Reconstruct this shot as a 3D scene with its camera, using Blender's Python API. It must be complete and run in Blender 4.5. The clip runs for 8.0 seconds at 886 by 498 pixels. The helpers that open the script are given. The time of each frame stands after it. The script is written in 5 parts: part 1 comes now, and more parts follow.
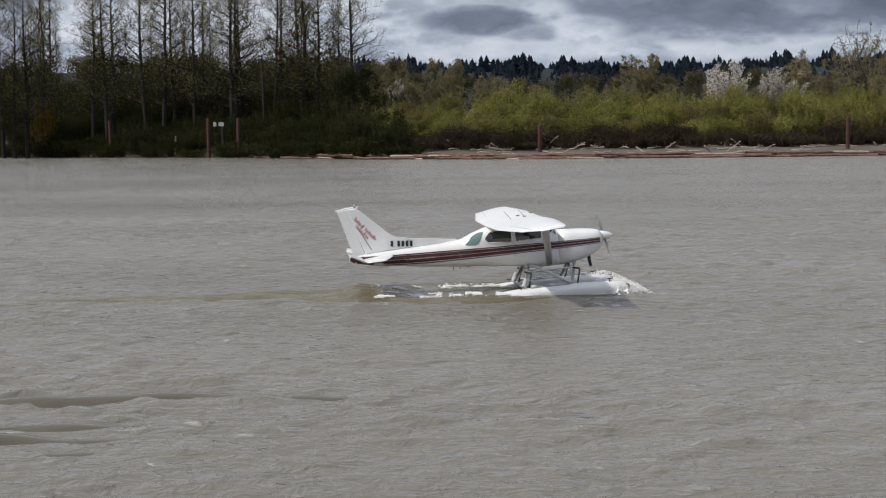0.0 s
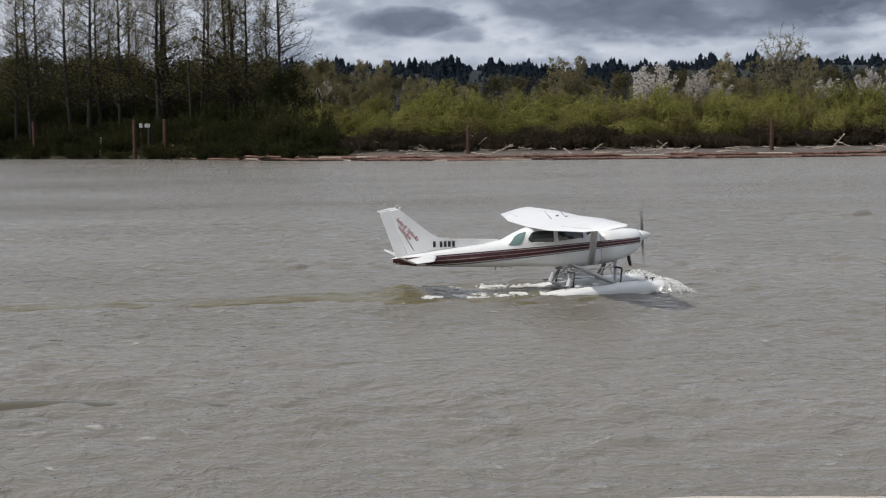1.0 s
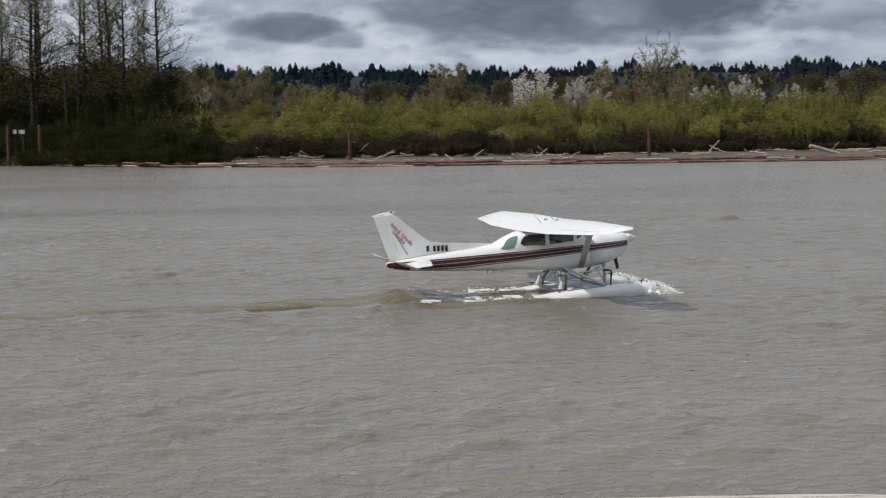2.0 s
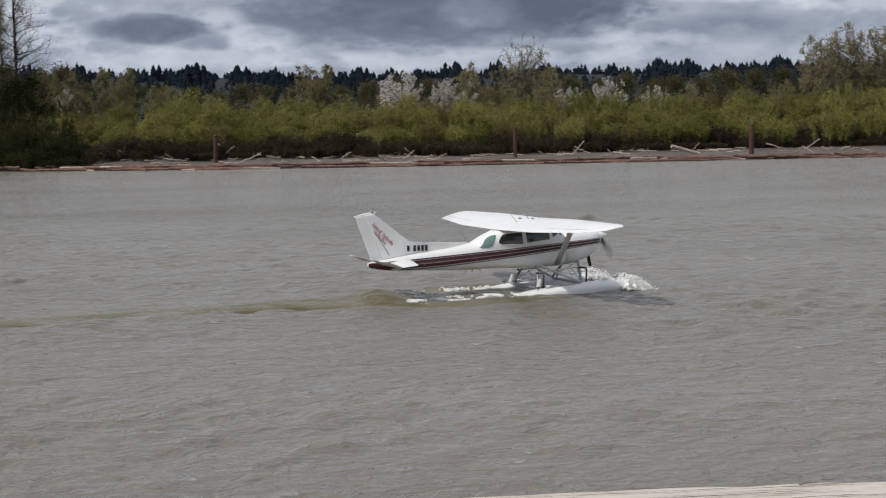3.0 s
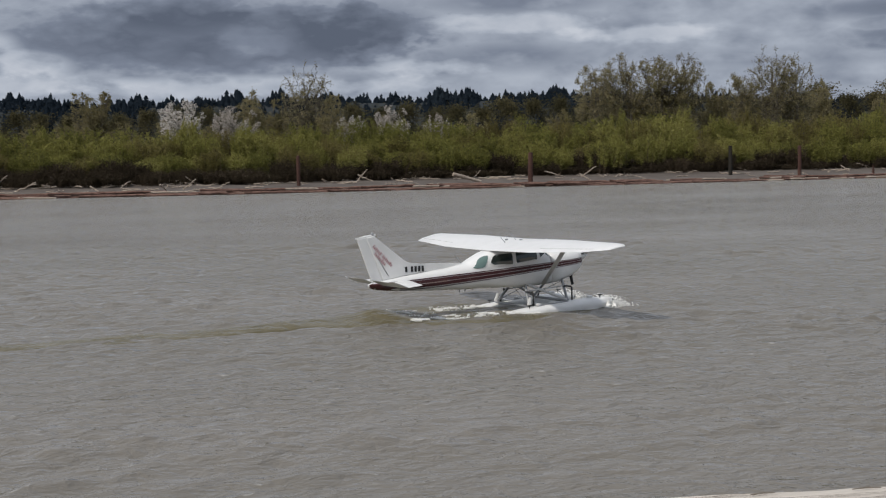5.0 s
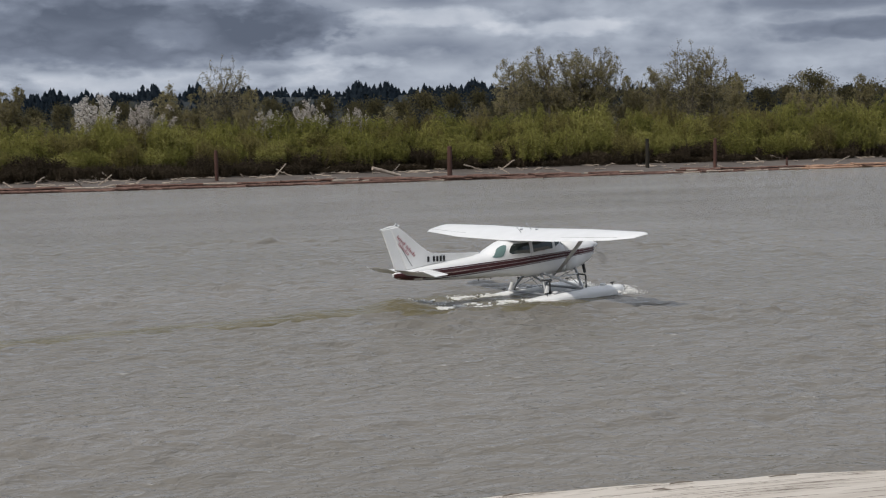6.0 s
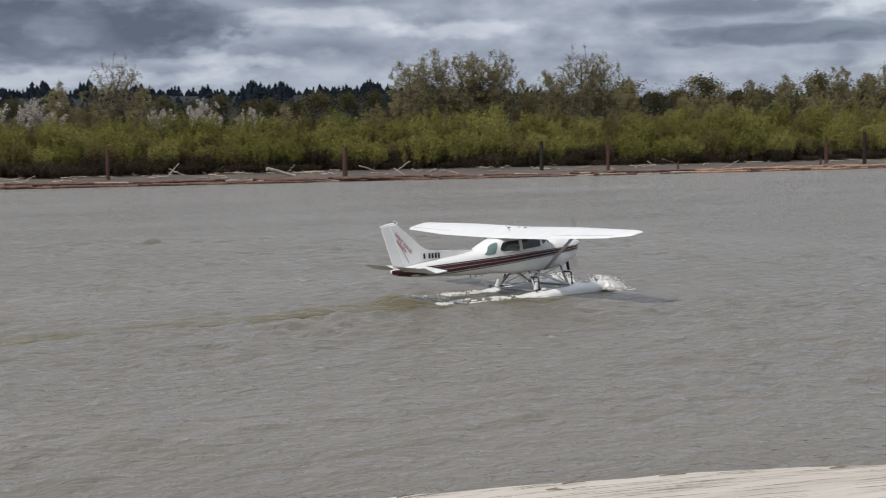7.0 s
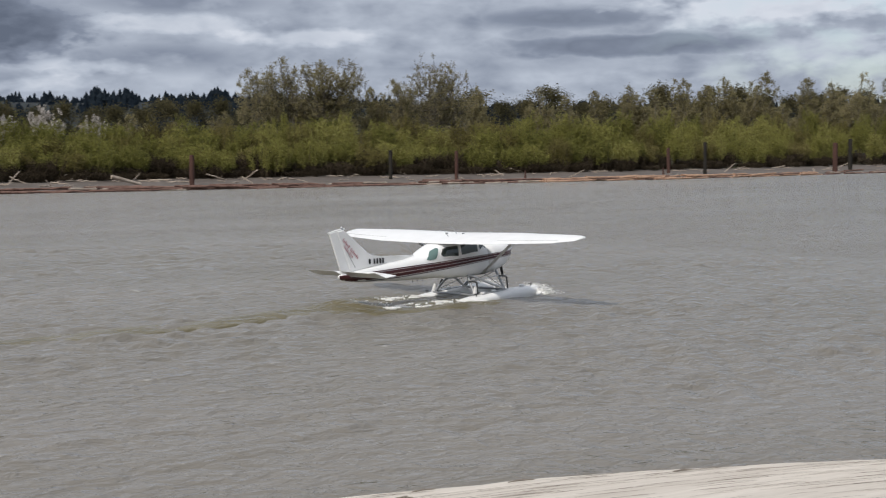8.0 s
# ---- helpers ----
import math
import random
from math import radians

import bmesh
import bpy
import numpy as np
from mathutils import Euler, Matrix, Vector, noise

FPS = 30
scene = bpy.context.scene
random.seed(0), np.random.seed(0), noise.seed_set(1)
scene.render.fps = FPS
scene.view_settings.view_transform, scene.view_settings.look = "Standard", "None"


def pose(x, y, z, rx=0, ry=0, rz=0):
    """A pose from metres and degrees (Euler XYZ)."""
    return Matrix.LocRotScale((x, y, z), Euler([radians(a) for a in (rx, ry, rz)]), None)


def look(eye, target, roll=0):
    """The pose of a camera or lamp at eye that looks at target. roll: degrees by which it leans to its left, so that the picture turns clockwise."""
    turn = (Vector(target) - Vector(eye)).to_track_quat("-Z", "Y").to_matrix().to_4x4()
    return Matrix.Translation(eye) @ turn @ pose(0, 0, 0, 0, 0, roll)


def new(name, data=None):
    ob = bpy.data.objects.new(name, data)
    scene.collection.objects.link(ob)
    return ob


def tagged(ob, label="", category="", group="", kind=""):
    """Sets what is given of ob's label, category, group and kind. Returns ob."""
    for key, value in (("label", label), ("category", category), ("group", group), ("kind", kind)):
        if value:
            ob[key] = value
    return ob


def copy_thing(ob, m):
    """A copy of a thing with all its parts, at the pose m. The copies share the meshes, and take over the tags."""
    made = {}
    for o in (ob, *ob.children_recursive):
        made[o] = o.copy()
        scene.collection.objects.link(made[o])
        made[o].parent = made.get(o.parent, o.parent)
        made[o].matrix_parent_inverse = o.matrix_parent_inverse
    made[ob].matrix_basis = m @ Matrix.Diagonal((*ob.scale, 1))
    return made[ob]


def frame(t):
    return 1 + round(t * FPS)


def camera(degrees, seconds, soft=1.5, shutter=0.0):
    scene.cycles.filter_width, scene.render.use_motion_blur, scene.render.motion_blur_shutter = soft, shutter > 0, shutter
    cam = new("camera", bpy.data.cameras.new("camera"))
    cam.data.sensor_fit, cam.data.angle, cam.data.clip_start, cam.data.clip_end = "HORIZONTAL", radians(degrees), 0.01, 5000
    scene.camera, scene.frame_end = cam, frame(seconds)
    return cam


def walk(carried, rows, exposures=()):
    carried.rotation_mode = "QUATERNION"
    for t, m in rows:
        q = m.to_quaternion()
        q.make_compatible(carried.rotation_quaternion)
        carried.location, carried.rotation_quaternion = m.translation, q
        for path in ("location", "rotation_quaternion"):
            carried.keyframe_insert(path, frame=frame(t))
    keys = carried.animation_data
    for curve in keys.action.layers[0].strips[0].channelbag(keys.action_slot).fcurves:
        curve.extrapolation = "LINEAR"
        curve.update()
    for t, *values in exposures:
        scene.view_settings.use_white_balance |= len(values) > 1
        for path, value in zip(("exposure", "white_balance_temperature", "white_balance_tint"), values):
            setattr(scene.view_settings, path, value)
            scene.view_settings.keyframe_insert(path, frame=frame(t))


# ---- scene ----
EYE = Vector((0.0, 0.0, 4.67))
cam = camera(34.06, 8.0, soft=1.15, shutter=0.3)
# seconds, turn to the right, tilt up, lean to the left
ROWS = [
    (0.0, 0.0, -4.7, -0.803), (0.5, 1.267, -4.744, -0.933), (1.0, 2.83, -4.678, -0.746), (1.5, 4.96, -4.524, -0.683),
    (3.0, 12.734, -4.497, -0.971), (3.5, 15.059, -4.301, -0.987), (4.0, 17.472, -3.908, -0.93), (4.5, 19.307, -3.627, -1.091),
    (5.0, 21.297, -3.534, -1.09), (6.5, 26.236, -3.954, -1.243), (7.0, 28.637, -3.868, -0.834), (7.5, 31.609, -3.687, -0.726),
    (8.0, 34.618, -3.598, -0.614),
]


def heading(turn, tilt):
    a, b = radians(turn), radians(tilt)
    return Vector((math.sin(a) * math.cos(b), math.cos(a) * math.cos(b), math.sin(b)))


walk(cam, [(t, look(EYE, EYE + heading(turn, tilt), lean)) for t, turn, tilt, lean in ROWS], [(0.0, 0.0), (1.5, -0.05), (3.5, -0.16), (4.5, -0.27), (5.0, -0.27), (6.5, -0.12), (7.5, -0.05), (8.0, 0.0)])

# ---- light ----
SUN_AZ, SUN_EL = 250.0, 47.0
sun = new("sun", bpy.data.lights.new("sun", "SUN"))
sun.data.energy, sun.data.angle, sun.data.color = 3.2, radians(0.6), (1.0, 0.95, 0.88)
sun.matrix_world = look((0, 0, 60), Vector((0, 0, 60)) - heading(SUN_AZ, SUN_EL))


class Tree:
    """Short hand for the nodes of a material or world."""

    def __init__(self, tree):
        self.tree = tree
        tree.nodes.clear()

    def node(self, kind, **settings):
        n = self.tree.nodes.new(kind)
        for key, value in settings.items():
            if key == "operation":
                n.operation = value
            elif key == "blend_type":
                n.blend_type = value
            elif key == "data_type":
                n.data_type = value
        return n

    def put(self, socket, value):
        if isinstance(value, bpy.types.NodeSocket):
            self.tree.links.new(value, socket)
        elif value is not None:
            socket.default_value = value

    def math(self, operation, a, b=None, c=None, clamp=False):
        n = self.node("ShaderNodeMath", operation=operation)
        n.use_clamp = clamp
        for i, x in enumerate((a, b, c)):
            self.put(n.inputs[i], x)
        return n.outputs[0]

    def mix(self, f, a, b, blend_type="MIX"):
        n = self.node("ShaderNodeMix", data_type="RGBA", blend_type=blend_type)
        self.put(n.inputs[0], f), self.put(n.inputs[6], a), self.put(n.inputs[7], b)
        return n.outputs[2]

    def noise(self, vector, scale, detail=4.0, rough=0.55, distortion=0.0):
        n = self.node("ShaderNodeTexNoise")
        self.put(n.inputs["Vector"], vector)
        n.inputs["Scale"].default_value, n.inputs["Detail"].default_value = scale, detail
        n.inputs["Roughness"].default_value, n.inputs["Distortion"].default_value = rough, distortion
        return n.outputs[0]

    def ramp(self, f, *stops):
        n = self.node("ShaderNodeValToRGB")
        self.put(n.inputs[0], f)
        e = n.color_ramp.elements
        while len(e) < len(stops):
            e.new(0.5)
        for el, (at, col) in zip(e, stops):
            el.position, el.color = at, (*col, 1.0)
        return n.outputs[0]

    def span(self, f, a, b, c=0.0, d=1.0):
        n = self.node("ShaderNodeMapRange")
        self.put(n.inputs[0], f)
        for i, x in enumerate((a, b, c, d)):
            n.inputs[i + 1].default_value = x
        return n.outputs[0]

    def mapping(self, vector, scale, rotation=(0, 0, 0)):
        n = self.node("ShaderNodeMapping")
        self.put(n.inputs[0], vector)
        n.inputs["Scale"].default_value = scale
        n.inputs["Rotation"].default_value = [radians(a) for a in rotation]
        return n.outputs[0]


def make_world():
    world = bpy.data.worlds.new("sky")
    scene.world = world
    world.use_nodes = True
    k = Tree(world.node_tree)
    sky = k.node("ShaderNodeTexSky")
    sky.sky_type, sky.sun_disc = "NISHITA", False
    sky.sun_elevation, sky.sun_rotation = radians(SUN_EL), radians(SUN_AZ)
    blue = k.mix(1.0, sky.outputs[0], (0.11, 0.11, 0.11, 1), "MULTIPLY")
    way = k.node("ShaderNodeTexCoord").outputs["Generated"]
    sep = k.node("ShaderNodeSeparateXYZ")
    k.put(sep.inputs[0], way)
    az = k.math("MULTIPLY", k.math("ARCTAN2", sep.outputs[0], sep.outputs[1]), 57.296)
    el = k.math("MULTIPLY", k.math("ARCSINE", sep.outputs[2]), 57.296)
    comb = k.node("ShaderNodeCombineXYZ")
    k.put(comb.inputs[0], k.math("MULTIPLY", az, 0.40)), k.put(comb.inputs[1], k.math("MULTIPLY", el, 0.85))
    # the layer of cloud as it foreshortens towards the horizon
    body = k.noise(comb.outputs[0], 1.0, 5.0, 0.48, 0.25)
    puffs = k.noise(comb.outputs[0], 2.3, 4.0, 0.5, 0.1)
    shade = k.math("ADD", k.math("MULTIPLY", k.math("SUBTRACT", body, 0.5), 1.3), k.math("MULTIPLY", k.math("SUBTRACT", puffs, 0.5), 0.55))
    # big cloud banks: bearing, height, half width, half height, weight
    for a, e, wa, we, amount in CLOUDS:
        da = k.math("DIVIDE", k.math("SUBTRACT", az, a), wa)
        de = k.math("DIVIDE", k.math("SUBTRACT", el, e), we)
        r = k.math("SQRT", k.math("ADD", k.math("MULTIPLY", da, da), k.math("MULTIPLY", de, de)))
        r = k.math("ADD", r, k.math("ADD", k.math("MULTIPLY", k.math("SUBTRACT", puffs, 0.5), 1.2), k.math("MULTIPLY", k.math("SUBTRACT", body, 0.5), 1.6)))
        shade = k.math("ADD", shade, k.math("MULTIPLY", k.span(r, 0.62, 1.25, 1.0, 0.0), amount))
    high = k.span(el, 6.5, 15.0, 0.0, -0.85)
    shade = k.math("ADD", shade, high)
    cloud = k.ramp(k.math("ADD", k.math("MULTIPLY", shade, 0.5), 0.395, clamp=True), (0.0, (0.66, 0.70, 0.78)), (0.30, (0.46, 0.51, 0.60)), (0.60, (0.235, 0.272, 0.352)), (1.0, (0.125, 0.15, 0.205)))
    # thin cloud with some blue behind it towards the east
    veil = k.math("MULTIPLY", k.span(az, 42.0, 52.0), k.span(body, 0.56, 0.42))
    colour = k.mix(k.math("MULTIPLY", veil, 0.55), cloud, blue)
    bg = k.node("ShaderNodeBackground")
    k.put(bg.inputs[0], colour)
    bg.inputs[1].default_value = 1.0
    k.put(k.node("ShaderNodeOutputWorld").inputs[0], bg.outputs[0])


CLOUDS = [
    (1.7, 4.25, 2.3, 0.5, 0.95), (12.5, 4.9, 7.5, 1.3, 0.95), (11.3, 5.9, 2.6, 0.7, 0.35), (18.3, 5.2, 2.6, 1.0, 0.5), (14.2, 4.9, 1.5, 0.6, -0.35),
    (4.2, 4.6, 1.0, 0.5, -0.5), (5.6, 3.9, 1.4, 0.45, -0.55), (3.0, 3.1, 5.0, 0.45, -0.45), (14.0, 2.95, 6.0, 0.4, -0.35), (24.0, 5.3, 3.4, 0.35, -0.4), (21.0, 3.65, 1.9, 0.3, -0.5),
    (24.0, 4.0, 3.0, 0.5, 0.25), (29.2, 4.75, 2.4, 0.35, -0.45), (24.5, 6.1, 3.4, 0.4, 0.3), (39.6, 5.4, 3.6, 0.4, 0.5), (42.0, 4.3, 5.0, 0.42, 0.75), (35.0, 3.7, 6.0, 0.35, 0.15),
    (47.5, 5.6, 5.0, 0.6, -0.8), (49.8, 4.0, 3.2, 0.6, -0.35), (-9.0, 4.2, 7.0, 1.6, -0.7),
]
make_world()

# ---- materials ----


def material(name, colour, rough=0.6, metal=0.0, spec=0.5):
    """A new surface with its node helper and shader."""
    m = bpy.data.materials.new(name)
    m.use_nodes = True
    k = Tree(m.node_tree)
    p = k.node("ShaderNodeBsdfPrincipled")
    k.put(k.node("ShaderNodeOutputMaterial").inputs[0], p.outputs[0])
    if colour is not None:
        k.put(p.inputs["Base Color"], (*colour, 1.0))
    p.inputs["Roughness"].default_value, p.inputs["Metallic"].default_value = rough, metal
    p.inputs["Specular IOR Level"].default_value = spec
    return m, k, p


def bump(k, p, height, strength, distance):
    b = k.node("ShaderNodeBump")
    b.inputs["Strength"].default_value, b.inputs["Distance"].default_value = strength, distance
    k.put(b.inputs["Height"], height)
    k.put(p.inputs["Normal"], b.outputs[0])


def lean_facets(k, p, tilt):
    """Wind from the far bank: the steep faces of the small waves lean to the near bank."""
    add, unit = k.node("ShaderNodeVectorMath", operation="ADD"), k.node("ShaderNodeVectorMath", operation="NORMALIZE")
    k.put(add.inputs[0], p.inputs["Normal"].links[0].from_socket)
    add.inputs[1].default_value = (-0.28 * tilt, -0.96 * tilt, 0.0)
    k.put(unit.inputs[0], add.outputs[0])
    k.put(p.inputs["Normal"], unit.outputs[0])


def mottled(name, a, b, scale, rough=0.7, fine=None, relief=0.3, spread=(0.35, 0.65), spec=0.3, squash=(1, 1, 1)):
    """Two colours mixed by noise at two scales, with relief."""
    m, k, p = material(name, None, rough, spec=spec)
    at = k.mapping(k.node("ShaderNodeTexCoord").outputs["Object"], squash)
    big, small = k.noise(at, scale, 5.0), k.noise(at, fine or scale * 7, 4.0, 0.6)
    f = k.span(k.math("ADD", k.math("MULTIPLY", big, 0.65), k.math("MULTIPLY", small, 0.35)), *spread)
    k.put(p.inputs["Base Color"], k.mix(f, (*a, 1), (*b, 1)))
    bump(k, p, small, relief, 0.05)
    return m


def leaves(name, *stops):
    """Foliage: varied from plant to plant and from leaf to leaf, partly letting light through."""
    m = bpy.data.materials.new(name)
    m.use_nodes = True
    k = Tree(m.node_tree)
    one = k.node("ShaderNodeObjectInfo").outputs["Random"]
    leaf = k.node("ShaderNodeNewGeometry").outputs["Random Per Island"]
    f = k.math("ADD", k.math("MULTIPLY", one, 0.5), k.math("MULTIPLY", leaf, 0.5))
    colour = k.ramp(f, *stops)
    front, through_leaf, both = k.node("ShaderNodeBsdfDiffuse"), k.node("ShaderNodeBsdfTranslucent"), k.node("ShaderNodeMixShader")
    k.put(front.inputs[0], colour), k.put(through_leaf.inputs[0], colour)
    both.inputs[0].default_value = 0.4
    k.put(both.inputs[1], front.outputs[0]), k.put(both.inputs[2], through_leaf.outputs[0])
    k.put(k.node("ShaderNodeOutputMaterial").inputs[0], both.outputs[0])
    return m


def water_material():
    m, k, p = material("river_water", None, 0.07, spec=0.5)
    p.inputs["IOR"].default_value = 1.33
    at = k.node("ShaderNodeTexCoord").outputs["Object"]
    silt = k.noise(k.mapping(at, (0.02, 0.06, 1)), 1.0, 4.0)
    swell = k.noise(k.mapping(at, (0.20, 0.42, 1), (0, 0, 5)), 1.0, 2.0, 0.5, 0.3)
    chop = k.noise(k.mapping(at, (0.9, 1.35, 1), (0, 0, 8)), 1.0, 3.0, 0.55, 0.5)
    ripple = k.noise(k.mapping(at, (2.6, 3.4, 1), (0, 0, -6)), 1.0, 3.0, 0.6, 0.6)
    gust = k.span(k.noise(k.mapping(at, (0.035, 0.10, 1)), 1.0, 3.0), 0.33, 0.67, 0.75, 1.25)
    body = k.mix(k.span(silt, 0.32, 0.68), (0.133, 0.121, 0.100, 1), (0.173, 0.160, 0.142, 1))
    # pale flecks: small breaking crests and sky glints painted on the ripples
    painted_glint = k.math("MULTIPLY", k.span(ripple, 0.61, 0.70), k.span(chop, 0.54, 0.66, 0.0, 0.42))
    k.put(p.inputs["Base Color"], k.mix(painted_glint, body, (0.5, 0.49, 0.46, 1)))
    height = k.math("ADD", k.math("MULTIPLY", swell, 0.12), k.math("MULTIPLY", k.math("ADD", k.math("MULTIPLY", chop, 0.34), k.math("MULTIPLY", ripple, 0.17)), gust))
    bump(k, p, height, 1.0, 0.56)
    lean_facets(k, p, 0.19)
    return m


WATER = water_material()
MUD = mottled("river_mud", (0.066, 0.053, 0.044), (0.13, 0.11, 0.095), 0.15, 0.75, 1.5, 0.4)
SOIL = mottled("bank_soil", (0.035, 0.035, 0.02), (0.07, 0.065, 0.035), 0.05, 0.9, 0.7, 0.5)
SAND = mottled("pale_silt", (0.44, 0.395, 0.345), (0.60, 0.55, 0.49), 0.7, 0.85, 7.0, 0.5, squash=(0.16, 2.4, 1))
WET_SAND = mottled("wet_silt", (0.15, 0.13, 0.085), (0.22, 0.195, 0.14), 0.9, 0.4, 6.0, 0.3, squash=(0.3, 1.5, 1))
# blue-black tint holds the haze over the far ridge
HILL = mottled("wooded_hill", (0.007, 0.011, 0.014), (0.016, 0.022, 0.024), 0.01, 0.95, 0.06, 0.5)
# bark taken near black to hold the cloud shade on the tall trunks
BARK = mottled("shade_toned_bark", (0.010, 0.009, 0.007), (0.032, 0.027, 0.021), 1.2, 0.9, 8.0, 0.6, squash=(1, 1, 0.25))
GREY_BARK = mottled("grey_bark", (0.07, 0.062, 0.048), (0.16, 0.14, 0.105), 1.2, 0.9, 8.0, 0.6, squash=(1, 1, 0.25))
WILLOW = leaves("willow_leaves", (0.0, (0.115, 0.117, 0.036)), (0.45, (0.205, 0.203, 0.056)), (0.8, (0.295, 0.28, 0.088)), (1.0, (0.39, 0.365, 0.15)))
OLIVE = leaves("olive_leaves", (0.0, (0.09, 0.078, 0.03)), (0.5, (0.17, 0.15, 0.052)), (1.0, (0.27, 0.235, 0.095)))
BUD = leaves("opening_buds", (0.0, (0.15, 0.13, 0.065)), (0.5, (0.235, 0.205, 0.105)), (1.0, (0.36, 0.32, 0.18)))
MIDWOOD = leaves("midwood_leaves", (0.0, (0.055, 0.052, 0.028)), (0.6, (0.095, 0.085, 0.045)), (1.0, (0.15, 0.13, 0.07)))
# brown brush, deepened in colour to give the shade below the thicket
BROWN = leaves("shade_brown_twigs", (0.0, (0.018, 0.015, 0.010)), (0.5, (0.038, 0.030, 0.019)), (1.0, (0.070, 0.056, 0.036)))
# dark green with the shade of the left wood put into the colour
DARK = leaves("shade_toned_leaves", (0.0, (0.012, 0.016, 0.007)), (0.6, (0.03, 0.035, 0.013)), (1.0, (0.055, 0.055, 0.02)))
GOLD = leaves("gold_leaves", (0.0, (0.10, 0.07, 0.012)), (1.0, (0.24, 0.16, 0.025)))
BLOSSOM = leaves("blossom", (0.0, (0.36, 0.32, 0.28)), (0.5, (0.55, 0.51, 0.47)), (1.0, (0.75, 0.72, 0.68)))
# distance haze is put into the needles as blue
CONIFER = leaves("haze_tinted_needles", (0.0, (0.011, 0.017, 0.025)), (0.6, (0.018, 0.026, 0.036)), (1.0, (0.030, 0.040, 0.050)))
DRIFT = mottled("bleached_driftwood", (0.22, 0.17, 0.13), (0.50, 0.43, 0.36), 0.6, 0.85, 5.0, 0.5)
RED_LOG = mottled("red_boom_log", (0.045, 0.022, 0.017), (0.24, 0.145, 0.115), 0.35, 0.85, 3.0, 0.5)
PILE = mottled("pile_wood", (0.04, 0.02, 0.016), (0.095, 0.046, 0.035), 0.5, 0.85, 4.0, 0.5, squash=(1, 1, 0.3))

# ---- mesh helpers ----


def mesh_of(name, verts, faces, mat, smooth=False):
    me = bpy.data.meshes.new(name)
    me.from_pydata([tuple(v) for v in verts], [], [tuple(f) for f in faces])
    me.materials.append(mat)
    if smooth:
        me.shade_smooth()
    me.update()
    return me


def part(name, shape, mat, parent=None, label="", smooth=False, m=None):
    """One mesh object from (verts, faces), under a thing or a part."""
    ob = new(name, mesh_of(name, *shape, mat, smooth))
    if parent is not None:
        ob.parent = parent
    if m is not None:
        ob.matrix_basis = m
    if label:
        tagged(ob, label)
    return ob


def merge(*shapes):
    verts, faces = [], []
    for v, f in shapes:
        n = len(verts)
        verts += [tuple(x) for x in v]
        faces += [tuple(i + n for i in face) for face in f]
    return verts, faces


def tube(path, radii, sides=6, caps=True):
    """A round bar along a path."""
    verts, faces = [], []
    path = [Vector(p) for p in path]
    for i, p in enumerate(path):
        way = (path[min(i + 1, len(path) - 1)] - path[max(i - 1, 0)]).normalized()
        side = way.cross(Vector((0, 0, 1)) if abs(way.z) < 0.9 else Vector((1, 0, 0))).normalized()
        up = side.cross(way)
        r = radii[i] if isinstance(radii, (list, tuple)) else radii
        for j in range(sides):
            a = 2 * math.pi * j / sides
            verts.append(p + side * (r * math.cos(a)) + up * (r * math.sin(a)))
    for i in range(len(path) - 1):
        for j in range(sides):
            a, b = i * sides + j, i * sides + (j + 1) % sides
            faces.append((a, b, b + sides, a + sides))
    if caps:
        faces.append(tuple(range(sides))[::-1])
        faces.append(tuple(range(len(verts) - sides, len(verts))))
    return verts, faces


def loft(rings, caps=True):
    n = len(rings[0])
    verts = [p for r in rings for p in r]
    faces = [(i * n + j, i * n + (j + 1) % n, (i + 1) * n + (j + 1) % n, (i + 1) * n + j) for i in range(len(rings) - 1) for j in range(n)]
    if caps:
        faces += [tuple(range(n))[::-1], tuple(range(len(verts) - n, len(verts)))]
    return verts, faces


def box(x0, x1, y0, y1, z0, z1):
    v = [(x, y, z) for x in (x0, x1) for y in (y0, y1) for z in (z0, z1)]
    return v, [(0, 1, 3, 2), (4, 6, 7, 5), (0, 4, 5, 1), (2, 3, 7, 6), (0, 2, 6, 4), (1, 5, 7, 3)]


def reach(bearing, inland):
    """How far off the far bank lies, that many metres inland, at a bearing."""
    near, far = 100.0, 1200.0
    for _ in range(40):
        d = (near + far) / 2
        p = plan(bearing, d)
        near, far = (d, far) if p.y < shore_y(p.x) + inland else (near, d)
    return near


def plan(bearing, distance):
    return Vector((distance * math.sin(radians(bearing)), distance * math.cos(radians(bearing)), 0))


# ---- the river and its banks ----
SHORE = [(-3000, 1500), (-400, 520), (-160, 365), (-93, 316), (-39, 276), (-14, 246), (10, 230), (45, 222), (90, 218), (140, 216), (200, 214), (290, 232), (420, 262), (900, 330), (4000, 600)]


def shore_y(x):
    for (x0, y0), (x1, y1) in zip(SHORE, SHORE[1:]):
        if x <= x1:
            return y0 + (y1 - y0) * (x - x0) / (x1 - x0)
    return SHORE[-1][1]


def bank_z(x, inland):
    """Height of the far bank, inland metres from the water's edge."""
    mud = 26.0 if x > 60 else 2.5 if x < -25 else 2.5 + 23.5 * (x + 25) / 85
    if inland < 0:
        return max(-3.0, inland * 0.12)
    if inland < mud:
        return 0.04 + inland / mud * 1.5
    return min(1.54 + (inland - mud) * 0.16, 2.6)


